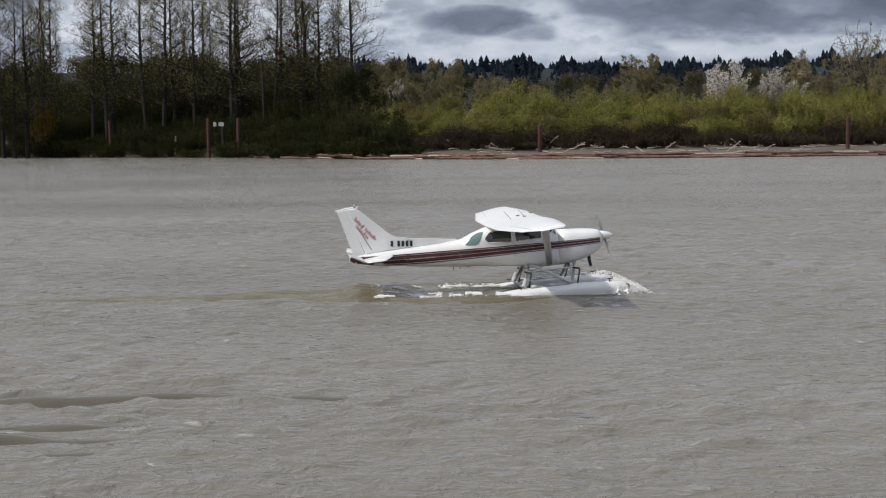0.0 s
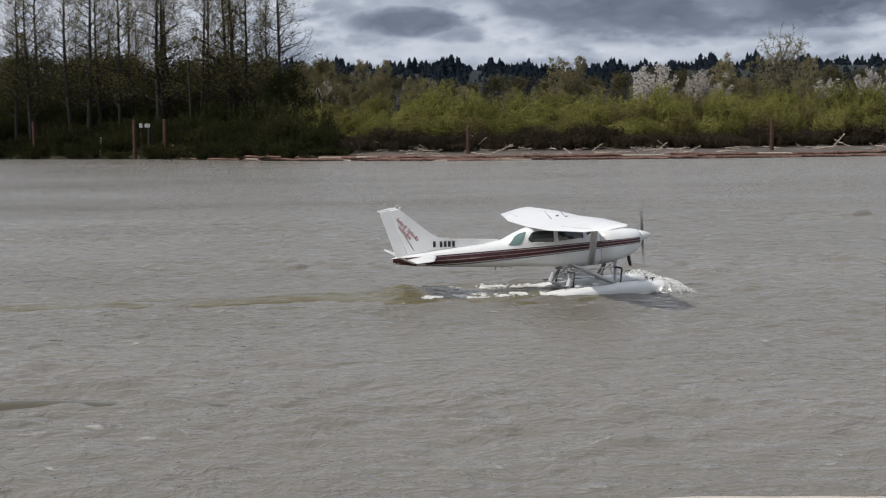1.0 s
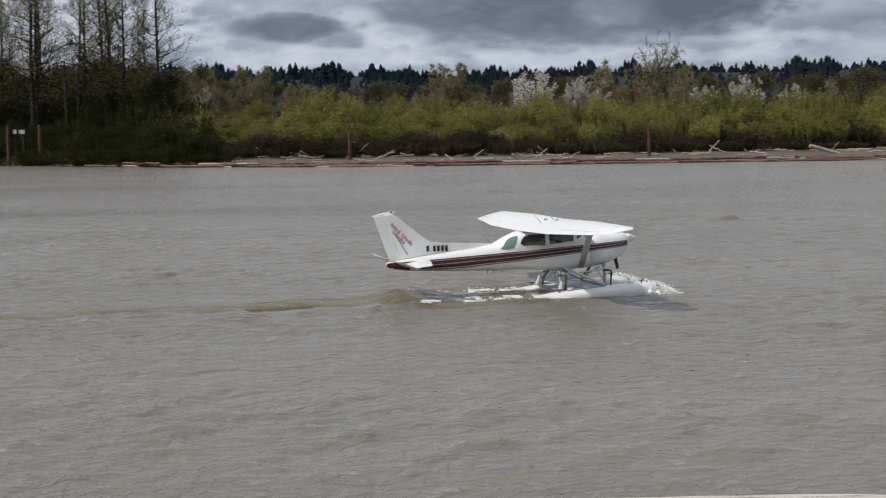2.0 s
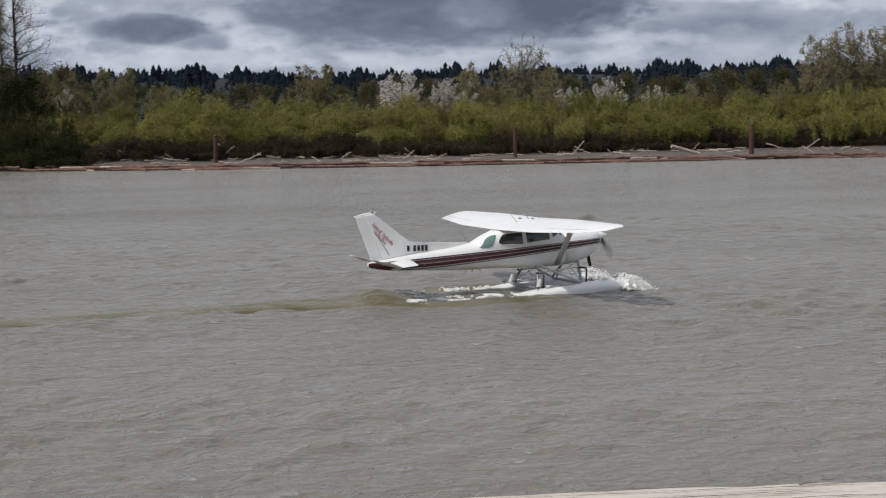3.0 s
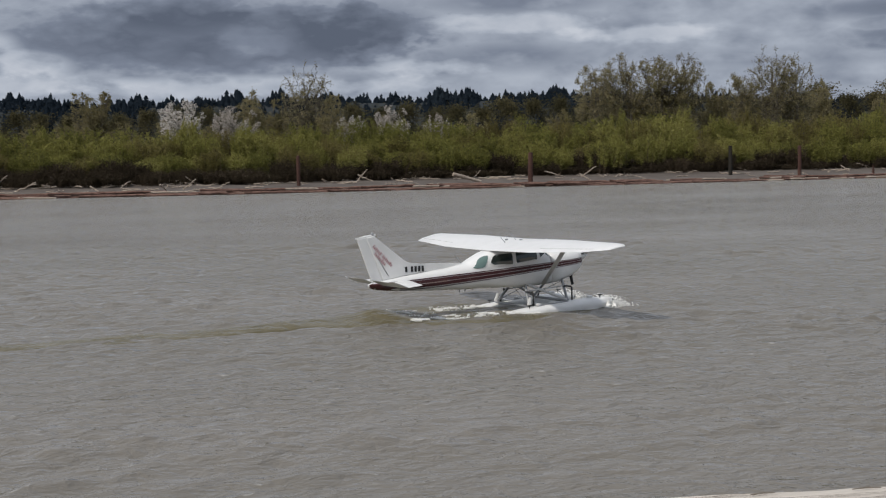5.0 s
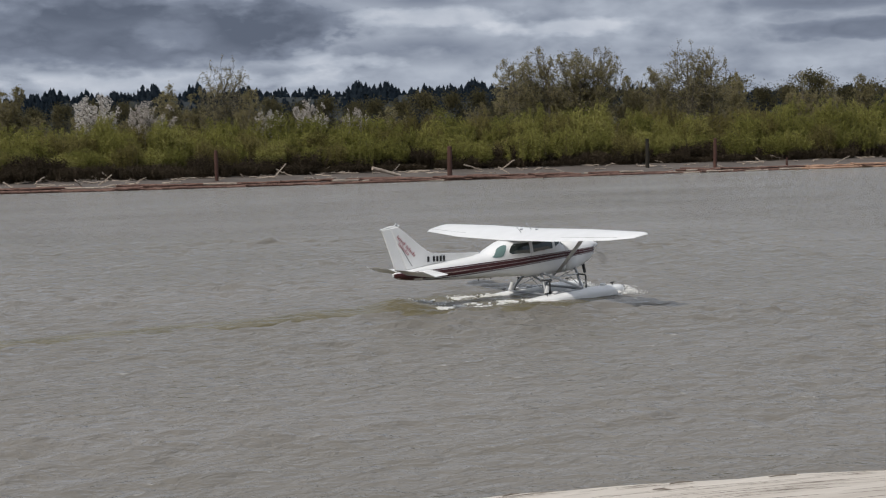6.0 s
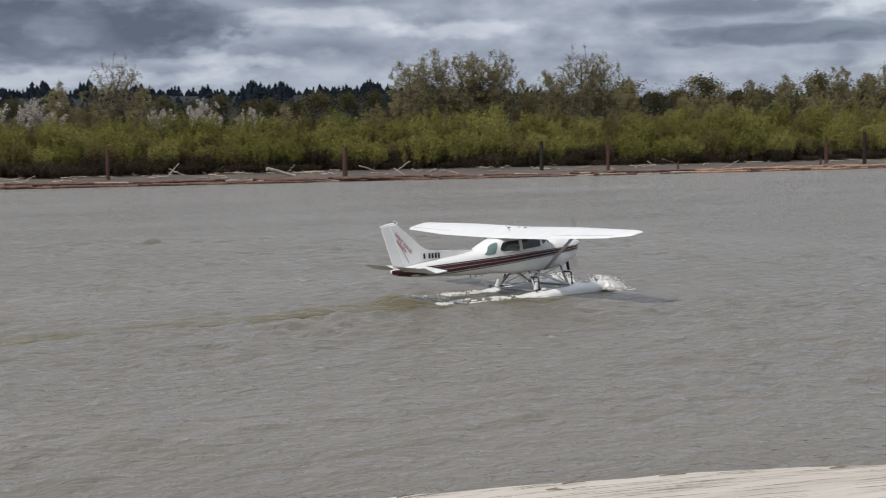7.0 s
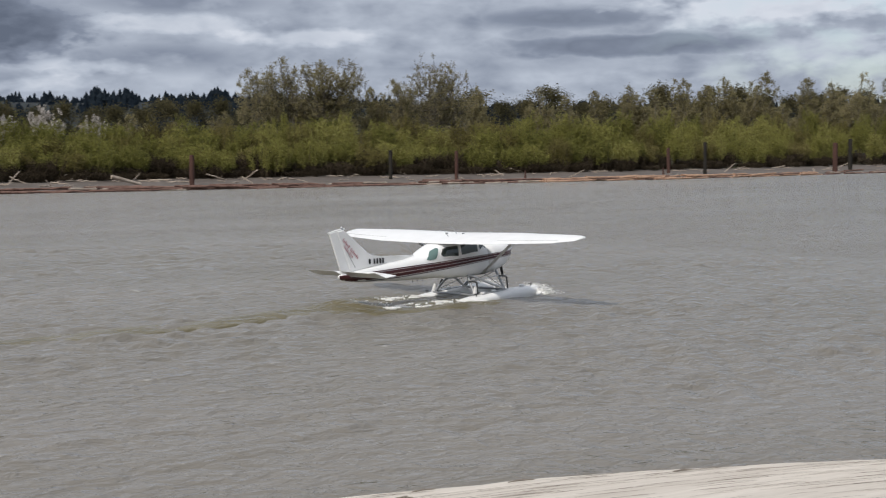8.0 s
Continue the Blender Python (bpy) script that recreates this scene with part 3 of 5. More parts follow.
def make_woods():
    """Behind the thicket: budding trees, blossom and the single large trees."""
    rng = random.Random(12)
    budding = Planter(*[domed_tree("budding_tree", 60 + i, 18.0, 0.28, 4.6 + 0.5 * i, 0.12, 28, 0.18, 14000, GREY_BARK, BUD, "olive-brown budding tree behind the thicket", 1 + i % 2) for i in range(4)])
    round_tree = Planter(*[domed_tree("broad_tree", 70 + i, 20.0, 0.42, 5.6 + 0.5 * i, 0.25, 32, 0.145, (14000, 11000, 6500)[i], GREY_BARK, BUD, "broad domed tree with fine branches and first leaves", 1 + i % 2) for i in range(3)])
    white = Planter(*[domed_tree("blossom_tree", 80 + i, 12.0, 0.22, 4.6, 0.45, 18, 0.19, 5200, GREY_BARK, BLOSSOM, "wild cherry tree in white blossom") for i in range(2)])
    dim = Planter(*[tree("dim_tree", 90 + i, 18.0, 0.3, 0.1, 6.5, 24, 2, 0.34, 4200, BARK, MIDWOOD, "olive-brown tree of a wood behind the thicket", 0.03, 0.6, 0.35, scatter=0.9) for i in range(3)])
    gloom = Planter(*[tree("understorey_tree", 95 + i, 18.0, 0.25, 0.08, 6.0, 26, 2, 0.30, 4600, BARK, DARK, "understorey tree between tall trunks, leaf colour darkened as shade", 0.03, 0.6, 0.35, scatter=0.9) for i in range(3)])
    n = 0

    def stand(kind, b, d, el, model, wide=1.0):
        p = plan(b, d)
        z = ground_z(p.x, p.y)
        s = (rise_of(el, d) - z) / model
        return kind.put(n, p.x, p.y, rng.random() * 6.28, s * wide, s)

    # single trees: bearing, distance, angle of the top, width
    for b, d, el, w in ((27.5, 315, 3.95, 0.85), (28.6, 318, 4.2, 0.9), (16.15, 300, 4.1, 0.85), (29.9, 312, 4.32, 0.95), (30.8, 316, 4.1, 0.85), (34.2, 325, 4.3, 0.85), (33.0, 330, 3.5, 0.7), (35.0, 322, 3.95, 0.75)):
        stand(round_tree, b, max(d, reach(b, 60)), el - 0.12, 20.0, w)
        n += 1
    for b, el, w in ((-2.6, 3.0, 0.7), (-1.9, 2.7, 0.8), (-1.3, 2.85, 0.7), (-0.4, 2.9, 0.8), (0.5, 3.0, 0.7), (1.8, 2.3, 0.9), (2.7, 2.1, 0.9), (7.3, 2.9, 0.9), (8.1, 3.05, 0.8), (13.8, 3.05, 0.75), (14.7, 2.7, 0.9), (17.2, 2.7, 0.9), (32.0, 3.0, 0.7), (35.8, 3.0, 0.7), (38.5, 2.95, 0.65), (39.4, 2.5, 0.7),
                     (40.7, 2.76, 0.65), (42.1, 2.94, 0.8), (43.0, 2.8, 0.8), (43.9, 3.08, 0.8), (44.8, 2.9, 0.8), (45.6, 3.2, 0.75), (46.5, 3.0, 0.8), (47.3, 3.26, 0.75), (48.7, 3.1, 0.65), (49.8, 2.9, 0.8), (50.7, 3.28, 0.7), (52.0, 3.1, 0.8), (53.3, 3.2, 0.8), (55, 3.0, 0.9)):
        stand(budding, b, reach(b, rng.uniform(62, 80)), el - 0.08, 18.0, w)
        n += 1
    for b, el, w in ((-1.55, 2.2, 0.6), (11.2, 2.65, 0.95), (13.3, 2.45, 0.9), (17.8, 1.95, 0.9), (19.4, 2.4, 0.7), (21.1, 1.95, 0.7)):
        stand(white, b, reach(b, 64), el - 0.16, 12.0, w * 1.0)
        n += 1
    # a lower brown wood fills the middle distance
    b = -20.0
    while b < 56:
        el = 2.5 if b < -1 else 1.9 if b < 18 else 2.05 if b < 36 else 2.3
        stand(dim, b, reach(b, rng.uniform(130, 180)), el * rng.uniform(0.85, 1.1), 18.0, rng.uniform(0.8, 1.1))
        n += 1
        b += 1.0
    # fill between the tall trunks; the darkness there comes from the leaf colour
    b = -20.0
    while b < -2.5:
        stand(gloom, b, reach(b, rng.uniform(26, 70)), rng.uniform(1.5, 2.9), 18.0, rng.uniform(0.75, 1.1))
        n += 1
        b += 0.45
    b = -20.0
    while b < 56:
        stand(budding, b, reach(b, rng.uniform(95, 120)), rng.uniform(1.5, 2.05) + (0.5 if b < -2 else 0), 18.0, 1.1)
        n += 1
        b += 1.7


make_woods()


def make_hill():
    ridge = [(-30, 2.45), (0, 2.5), (3, 2.5), (6, 2.4), (7, 2.28), (12, 2.4), (18, 2.4), (22, 2.4), (27, 2.4), (31, 2.15), (37, 1.85), (45, 1.8), (62, 1.7)]
    verts, faces = [], []
    bearings = [-30 + 0.5 * i for i in range(185)]
    for b in bearings:
        for f, d in ((0.0, 760), (0.25, 900), (0.6, 1050), (0.9, 1180), (1.0, 1300), (0.8, 1600)):
            p = plan(b, d)
            top = rise_of(skyline(ridge, b), 1240)
            verts.append((p.x, p.y, 1.0 + (top - 1.0) * f + 2.0 * noise.noise((b * 0.6, f * 3, 1))))
    faces = [(i * 6 + j, (i + 1) * 6 + j, (i + 1) * 6 + j + 1, i * 6 + j + 1) for i in range(len(bearings) - 1) for j in range(5)]
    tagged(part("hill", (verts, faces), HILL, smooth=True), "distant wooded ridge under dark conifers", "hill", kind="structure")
    rng = random.Random(3)
    shapes = []
    for i in range(3800):
        b, f = rng.uniform(-4, 58), rng.random() ** 0.38
        d = 800 + 470 * f
        top = rise_of(skyline(ridge, b), 1240)
        share = 0.25 * (d - 760) / 140 if d < 900 else 0.25 + 0.35 * (d - 900) / 150 if d < 1050 else 0.6 + 0.3 * (d - 1050) / 130 if d < 1180 else 0.9 + 0.1 * (d - 1180) / 120
        p = plan(b, d)
        z = 1.0 + (top - 1.0) * share - 3
        lift = 0.62 + 0.75 * max(0.0, noise.noise((b * 1.1, d * 0.004, 7.0)) + 0.3)
        tall = rng.uniform(7, 15) * lift
        wide = 1.7 + tall * rng.uniform(0.2, 0.32)
        v, fc = [], []
        for tier in range(5):
            z0, z1, r = z + tall * (0.02 + 0.175 * tier), z + tall * (0.46 + 0.135 * tier), wide * (1 - 0.165 * tier)
            n = len(v)
            turn = rng.random()
            dx, dy = rng.gauss(0, 0.25), rng.gauss(0, 0.25)
            v += [(p.x + r * rng.uniform(0.45, 1.2) * math.cos(turn + j * 0.898), p.y + r * rng.uniform(0.6, 1.1) * math.sin(turn + j * 0.898), z0 + rng.uniform(-0.06, 0.06) * tall) for j in range(7)] + [(p.x + dx, p.y + dy, z1)]
            fc += [(n + j, n + (j + 1) % 7, n + 7) for j in range(7)]
        shapes.append((v, fc))
    tagged(part("conifers", merge(*shapes), CONIFER), "dark conifer forest along the far ridge, tinted blue for haze", "forest", kind="stuff")


make_hill()


def make_piles():
    """Mooring piles along the far bank: bearing, inland, angle of the top, half width."""
    rows = [(-12.85, 0, 0.54, 0.3), (-9.12, -1, 0.58, 0.36), (-7.97, -1, 0.58, 0.36), (3.88, 8, 0.14, 0.3), (15.66, 12, 0.27, 0.3), (24.81, 9, 0.22, 0.42), (32.58, 14, 0.33, 0.36), (35.18, 10, 0.28, 0.34), (43.5, 14, 0.3, 0.38), (44.9, 10, 0.51, 0.4), (49.8, 6, 0.42, 0.6), (50.35, 8, 0.56, 0.5)]
    for i, (b, inland, el, r) in enumerate(rows):
        d = reach(b, inland)
        p = plan(b, d)
        top, z = rise_of(el, d), ground_z(p.x, p.y)
        pile = part("mooring_post", tube([(0, 0, -1.0), (0.02, 0, (top - z) * 0.5), (0, 0, top - z - 0.08), (0, 0, top - z)], [r * 1.05, r, r * 0.95, r * 0.7], 10), BARK if b in (32.58, 44.9, 50.35) else PILE)
        pile.matrix_basis = pose(p.x, p.y, z, 0, (i * 37 % 5 - 2) * 0.4, i * 40)
        tagged(pile, "dark wet timber mooring post" if b in (32.58, 44.9, 50.35) else "weathered reddish-brown timber mooring post", "post", group="mooring posts along the bank")


make_piles()


def log_mesh(name, length, r, seed, mat, bend=0.02, ragged=False):
    """A log: tapered, a little bent, with a knot or two and cut ends."""
    rng = random.Random(seed)
    n = 6
    path = [((i / n - 0.5) * length, rng.gauss(0, bend * length * 0.3) if 0 < i < n else 0, rng.gauss(0, bend * length * 0.15) if 0 < i < n else 0) for i in range(n + 1)]
    shape = [tube(path, [r * (1.08 - 0.3 * i / n) * rng.uniform(0.93, 1.06) for i in range(n + 1)], 8)]
    for _ in range(3 if ragged else 1):
        i = rng.randrange(1, n)
        a = rng.random() * 6.28
        q = path[i]
        reach_out = r * (4.5 if ragged else 1.7)
        shape.append(tube([q, (q[0] + reach_out * 0.4, q[1] + reach_out * math.cos(a), q[2] + reach_out * math.sin(a))], [r * 0.4, r * 0.2], 5))
    return mesh_of(name, *merge(*shape), mat)


def make_logs():
    rng = random.Random(21)
    boom = [log_mesh("boom_log", 10, 0.21, 100 + i, RED_LOG) for i in range(5)] + [log_mesh("boom_log", 5, 0.16, 110 + i, DRIFT) for i in range(1)]
    fresh = [log_mesh("sawn_log", 10, 0.24, 120 + i, FRESH_LOG) for i in range(3)]
    drift = [log_mesh("driftwood", 5.0, 0.13, 130 + i, DRIFT, 0.05, True) for i in range(5)]

    def lay(name, data, x, y, z, turn, pitch, size, label, category, group):
        ob = new(name, data)
        ob.matrix_basis = Matrix.LocRotScale((x, y, z), Euler((rng.random() * 6.28, radians(pitch), turn)), (size, size ** 0.5, size ** 0.5))
        tagged(ob, label, category, group)

    b = -7.2
    while b < 56:
        for row in range(5):
            if b > -5.5 or row == 1:
                off = (-5.2, -4.4, -3.5, -2.5, -1.3)[row] + rng.uniform(-0.6, 0.6)
                d = reach(b, off)
                p = plan(b + rng.uniform(-0.4, 0.4), d)
                slope = math.atan2(shore_y(p.x + 4) - shore_y(p.x - 4), 8)
                sawn = 38.5 < b < 49 and rng.random() < 0.75
                if rng.random() < 0.93:
                    lay("sawn_log" if sawn else "boom_log", rng.choice(fresh if sawn else boom), p.x, shore_y(p.x) + off, rng.uniform(0.05, 0.25) + (rng.uniform(0.25, 0.5) if rng.random() < (0.6 if sawn else 0.35) else 0), slope + rng.gauss(0, 0.07), rng.gauss(0, 0.7), rng.uniform(0.6, 1.15),
                        "orange-brown fresh log floating in a boom" if sawn else "weathered reddish log floating in a boom along the bank", "log", "logs of the boom")
        b += 0.85
    # bleached driftwood thrown on the mud
    for i in range(290):
        b = rng.uniform(-3.5, 54) if i < 160 else rng.uniform(1.5, 13)
        deep = 25.0 - skyline([(-20, 15), (0, 13), (10, 0), (60, 0)], b)
        inland = deep * (rng.uniform(0.62, 1.0) if rng.random() < 0.8 else rng.uniform(0.05, 0.6))
        p = plan(b, reach(b, inland))
        steep = rng.random() < 0.22
        pitch = rng.choice((-1, 1)) * rng.uniform(12, 40) if steep else rng.gauss(0, 4)
        size = rng.uniform(0.25, 0.85)
        lift = math.sin(radians(abs(pitch))) * 2.5 * size * 0.85 if steep else 0.12
        lay("driftwood", rng.choice(drift), p.x, p.y, ground_z(p.x, p.y) + lift, rng.uniform(-1.0, 1.0), pitch, size, "bleached driftwood log stranded on the mud bank", "driftwood", "driftwood on the bank")
    # the large pale log that leans by itself
    p = plan(22.3, reach(22.3, 12))
    lay("driftwood", log_mesh("driftwood", 5.5, 0.32, 199, DRIFT, 0.02), p.x, p.y, ground_z(p.x, p.y) + 0.75, 0.1, 14, 1.0, "thick bleached log propped up on the mud", "driftwood", "driftwood on the bank")
    # pale stumps and two small white boards by the mooring piles
    for b, tall in ((-10.4, 3.6), (-10.15, 2.4), (-7.65, 2.0), (43.3, 1.6), (37.9, 1.5)):
        p = plan(b, reach(b, 1.0 if b < 0 else 9))
        ob = part("stump", tube([(0, 0, -0.5), (0.05, 0, tall * 0.5), (0.12, 0, tall)], [0.26, 0.2, 0.13], 8), DRIFT if b < 0 else PILE)
        ob.matrix_basis = pose(p.x, p.y, ground_z(p.x, p.y), 0, 0, b * 30)
        tagged(ob, "broken upright stump standing at the water's edge", "stump")
    p = plan(-8.55, reach(-8.55, -0.5))
    dark = part("mooring_post", tube([(0, 0, -1), (0, 0, 3), (0.05, 0, 6.4)], [0.36, 0.34, 0.3], 10), BARK)
    dark.matrix_basis = pose(p.x, p.y, 0)
    tagged(dark, "dark wet timber mooring post behind a small white board", "post", group="mooring posts along the bank")
    for b, wide, high in ((-8.87, 0.55, 0.75), (-8.62, 0.95, 0.7)):
        p = plan(b, reach(b, -1.6))
        sign = new("notice_board")
        sign.matrix_basis = pose(p.x, p.y, 0, 0, 0, -b)
        part("board", box(-wide / 2, wide / 2, -0.03, 0.03, 6.0, 6.0 + high), BOARD, sign)
        part("post", tube([(0, 0.09, -0.8), (0, 0.09, 6.0 + high)], 0.05, 6), PILE, sign)
        for i in range(3):
            part("text_bar", box(-wide * 0.38, wide * 0.38, -0.036, -0.031, 6.12 + i * 0.19, 6.18 + i * 0.19), BLACK_BAR, sign)
        tagged(sign, "small white notice board on a thin post", "sign")


FRESH_LOG = mottled("fresh_log", (0.22, 0.11, 0.065), (0.50, 0.34, 0.235), 0.3, 0.8, 3.0, 0.4)
BOARD = mottled("weathered_white_board", (0.62, 0.61, 0.58), (0.75, 0.74, 0.72), 2.0, 0.6, 12.0, 0.1)
BLACK_BAR = material("faded_black_print", (0.12, 0.12, 0.12), 0.6)[0]
make_logs()


def make_strand():
    """Thin lines of twigs and weed that the tide left on the beach."""
    rng = random.Random(31)
    shapes = []
    for i in range(460):
        x = rng.uniform(2, 22)
        edge = skyline([(0, 17.3), (3.0, 17.8), (3.6, 17.85), (7, 17.55), (10.2, 17.0), (11.6, 16.6), (14.2, 15.85), (16, 15.1), (18, 14.15), (22, 12.2)], x)
        slope = -0.09 - 0.4 * max(0, (x - 8) / 14) ** 1.2
        band = rng.choice((0.12, 0.3, 0.45, 0.6, 0.75, 0.95, 1.15, 1.3, 1.6, 1.9, 2.2, 2.7, 3.3))
        y = edge - band - rng.gauss(0, 0.035)
        half = rng.uniform(0.15, 0.9)
        z = 0.03 + band * 0.05
        a = slope + rng.gauss(0, 0.03)
        shapes.append(tube([(x - half, y - half * a, z), (x, y + rng.gauss(0, 0.012), z + 0.006), (x + half, y + half * a, z)], [0.001, rng.uniform(0.0012, 0.003), 0.001], 4))
    tagged(part("strand_line", merge(*shapes), TWIG), "thin dark strand lines of twigs on pale silt", "twigs", kind="stuff")
    for x, y, turn, n in ((11.05, 16.55, -0.1, 0.3), (10.6, 16.35, -0.5, 0.2), (12.5, 16.2, -0.2, 0.35), (14.8, 15.3, -0.3, 0.25), (8.7, 17.1, 0.1, 0.22)):
        ob = part("stick", merge(tube([(-n, 0, 0.02), (0, 0.03, 0.03), (n, 0, 0.02)], [0.012, 0.02, 0.012], 6), tube([(0, 0.03, 0.03), (n * 0.4, 0.12, 0.05)], [0.012, 0.006], 5)), TWIG)
        ob.matrix_basis = Matrix.LocRotScale((x, y, 0.04), Euler((0, 0, turn)), (0.6, 0.6, 0.6))
        tagged(ob, "short dark driftwood stick on the pale silt", "stick", "sticks on the beach")


TWIG = mottled("wet_twig", (0.13, 0.11, 0.09), (0.24, 0.205, 0.17), 3.0, 0.8, 20.0, 0.3)
make_strand()


def make_boat_waves():
    """The last low waves of a boat that passed before, rolling in from the river."""
    waves = new("boat_wave")
    for y0, high, wide, x0, x1 in ((25.4, 0.15, 0.6, -12.5, -1.2), (23.0, 0.16, 0.55, -12.0, -2.6), (22.1, 0.13, 0.5, -11.5, -3.6), (21.2, 0.08, 0.5, -11.0, -4.2)):
        verts, n = [], 13
        for i in range(121):
            f = i / 120
            x = x0 + (x1 - x0) * f
            env = math.sin(math.pi * f) ** 0.5 * (0.75 + 0.6 * noise.noise((x * 0.5, y0, 2)))
            for j in range(n):
                g = 2 * j / (n - 1) - 1
                verts.append((x, y0 + 0.03 * x + g * wide * (0.5 + 0.5 * env) + 0.12 * noise.noise((x * 0.6, y0, 0)), -0.13 * (1 - env) - 0.12 * g * g + high * env * (1 - g * g) ** 1.5))
        faces = [(i * n + j, (i + 1) * n + j, (i + 1) * n + j + 1, i * n + j + 1) for i in range(120) for j in range(n - 1)]
        part("wave_crest", (verts, faces), CREST, waves, smooth=True)
    tagged(waves, "low smooth waves of a passing boat on the river", "wave")
    return waves


# darker than the river: the slopes' weaker sky reflection is put into the colour
CREST, ck, cp = material("smooth_river_water", None, 0.05, spec=0.5)
cp.inputs["IOR"].default_value = 1.33
cc = ck.node("ShaderNodeTexCoord").outputs["Object"]
ck.put(cp.inputs["Base Color"], ck.mix(ck.span(ck.noise(cc, 0.6, 3.0), 0.3, 0.7), (0.07, 0.06, 0.04, 1), (0.10, 0.09, 0.068, 1)))
bump(ck, cp, ck.noise(ck.mapping(cc, (1.0, 2.5, 1)), 1.0, 4.0, 0.6, 0.4), 1.0, 0.03)
boat_wave = make_boat_waves()

# ---- the seaplane ----
WHITE, wk, wp = material("white_aircraft_paint", None, 0.28, spec=0.5)
wn = wk.noise(wk.node("ShaderNodeTexCoord").outputs["Object"], 1.5, 5.0)
wk.put(wp.inputs["Base Color"], wk.mix(wk.span(wn, 0.35, 0.75), (0.74, 0.74, 0.735, 1), (0.66, 0.66, 0.65, 1)))
MAROON = material("maroon_stripe_paint", (0.055, 0.012, 0.014), 0.3)[0]
GREY_LINE = material("dark_grey_stripe_paint", (0.10, 0.075, 0.085), 0.35)[0]
RED_TEXT = material("red_lettering", (0.30, 0.06, 0.07), 0.4)[0]
BLACK = material("black_paint", (0.015, 0.015, 0.016), 0.4)[0]
BLADE = material("worn_grey_blade", (0.09, 0.09, 0.09), 0.45)[0]
RUBBER = material("black_rubber", (0.02, 0.02, 0.02), 0.7)[0]
METAL = material("grey_strut_metal", (0.30, 0.31, 0.32), 0.4, 0.5)[0]
STRUT = mottled("pale_strut_paint", (0.5, 0.5, 0.5), (0.6, 0.6, 0.59), 2.0, 0.4, 9.0, 0.05, spec=0.5)
FLOAT_PAINT = mottled("float_paint", (0.70, 0.71, 0.71), (0.80, 0.80, 0.79), 1.2, 0.35, 9.0, 0.03, spec=0.5)
GLASS, gk, gp = material("tinted_glass", (0.012, 0.02, 0.018), 0.05, spec=0.8)
GREEN_GLASS = material("green_tinted_glass", (0.10, 0.165, 0.15), 0.08, spec=0.8)[0]
PALE_LINE = material("pale_tan_lettering", (0.42, 0.33, 0.29), 0.5)[0]
SHADOW_GAP = material("panel_gap", (0.45, 0.45, 0.45), 0.6)[0]

# stations: place along the axis, top, bottom, half width, squareness
HULL = [(-0.40, 0.15, -0.24, 0.30, 2.4), (-0.46, 0.20, -0.34, 0.38, 2.5), (-0.62, 0.235, -0.47, 0.46, 2.6), (-0.95, 0.27, -0.60, 0.52, 2.8), (-1.30, 0.29, -0.67, 0.545, 3.0), (-1.70, 0.31, -0.70, 0.56, 3.2),
        (-1.90, 0.47, -0.70, 0.565, 3.4), (-2.15, 0.61, -0.69, 0.57, 3.8), (-2.40, 0.645, -0.68, 0.57, 4.0), (-3.00, 0.63, -0.63, 0.57, 4.0), (-3.60, 0.585, -0.575, 0.555, 3.8), (-3.80, 0.54, -0.555, 0.54, 3.4),
        (-4.10, 0.44, -0.525, 0.51, 3.0), (-4.45, 0.29, -0.51, 0.46, 2.7), (-5.00, 0.225, -0.46, 0.385, 2.5), (-5.70, 0.19, -0.39, 0.30, 2.4), (-6.40, 0.16, -0.305, 0.215, 2.3), (-7.10, 0.12, -0.225, 0.13, 2.2), (-7.55, 0.08, -0.13, 0.07, 2.0), (-7.70, 0.06, -0.05, 0.035, 2.0)]


def hull_at(x):
    for a, b in zip(HULL, HULL[1:]):
        if x >= b[0]:
            f = (x - a[0]) / (b[0] - a[0])
            return [u + (w - u) * f for u, w in zip(a, b)][1:]
    return HULL[-1][1:]


def hull_y(x, z):
    top, low, half, n = hull_at(x)
    r = min(abs((z - (top + low) / 2) / ((top - low) / 2)), 0.999)
    return half * (1 - r ** n) ** (1 / n)


def hull_ring(x, count=64, grow=0.0):
    top, low, half, n = hull_at(x)
    out = []
    for j in range(count):
        a = 2 * math.pi * j / count
        c, s = math.cos(a), math.sin(a)
        out.append((x + 3.5, (half + grow) * math.copysign(abs(c) ** (2 / n), c), (top + low) / 2 + ((top - low) / 2 + grow) * math.copysign(abs(s) ** (2 / n), s)))
    return out


def skin(side, xs, lower, upper, out=0.006, rows=4):
    """A thin panel that follows the hull's side between two lines."""
    verts, faces = [], []
    for x in xs:
        z0, z1 = lower(x), upper(x)
        for j in range(rows + 1):
            z = z0 + (z1 - z0) * j / rows
            verts.append((x + 3.5, side * (hull_y(x, z) + out), z))
    n = rows + 1
    for i in range(len(xs) - 1):
        for j in range(rows):
            f = (i * n + j, i * n + j + 1, (i + 1) * n + j + 1, (i + 1) * n + j)
            faces.append(f if side > 0 else f[::-1])
    return verts, faces


def steps(a, b, n):
    return [a + (b - a) * i / n for i in range(n + 1)]


def line(*pts):
    """A height that runs straight between points along the axis."""
    return lambda x: skyline(sorted(pts), x)


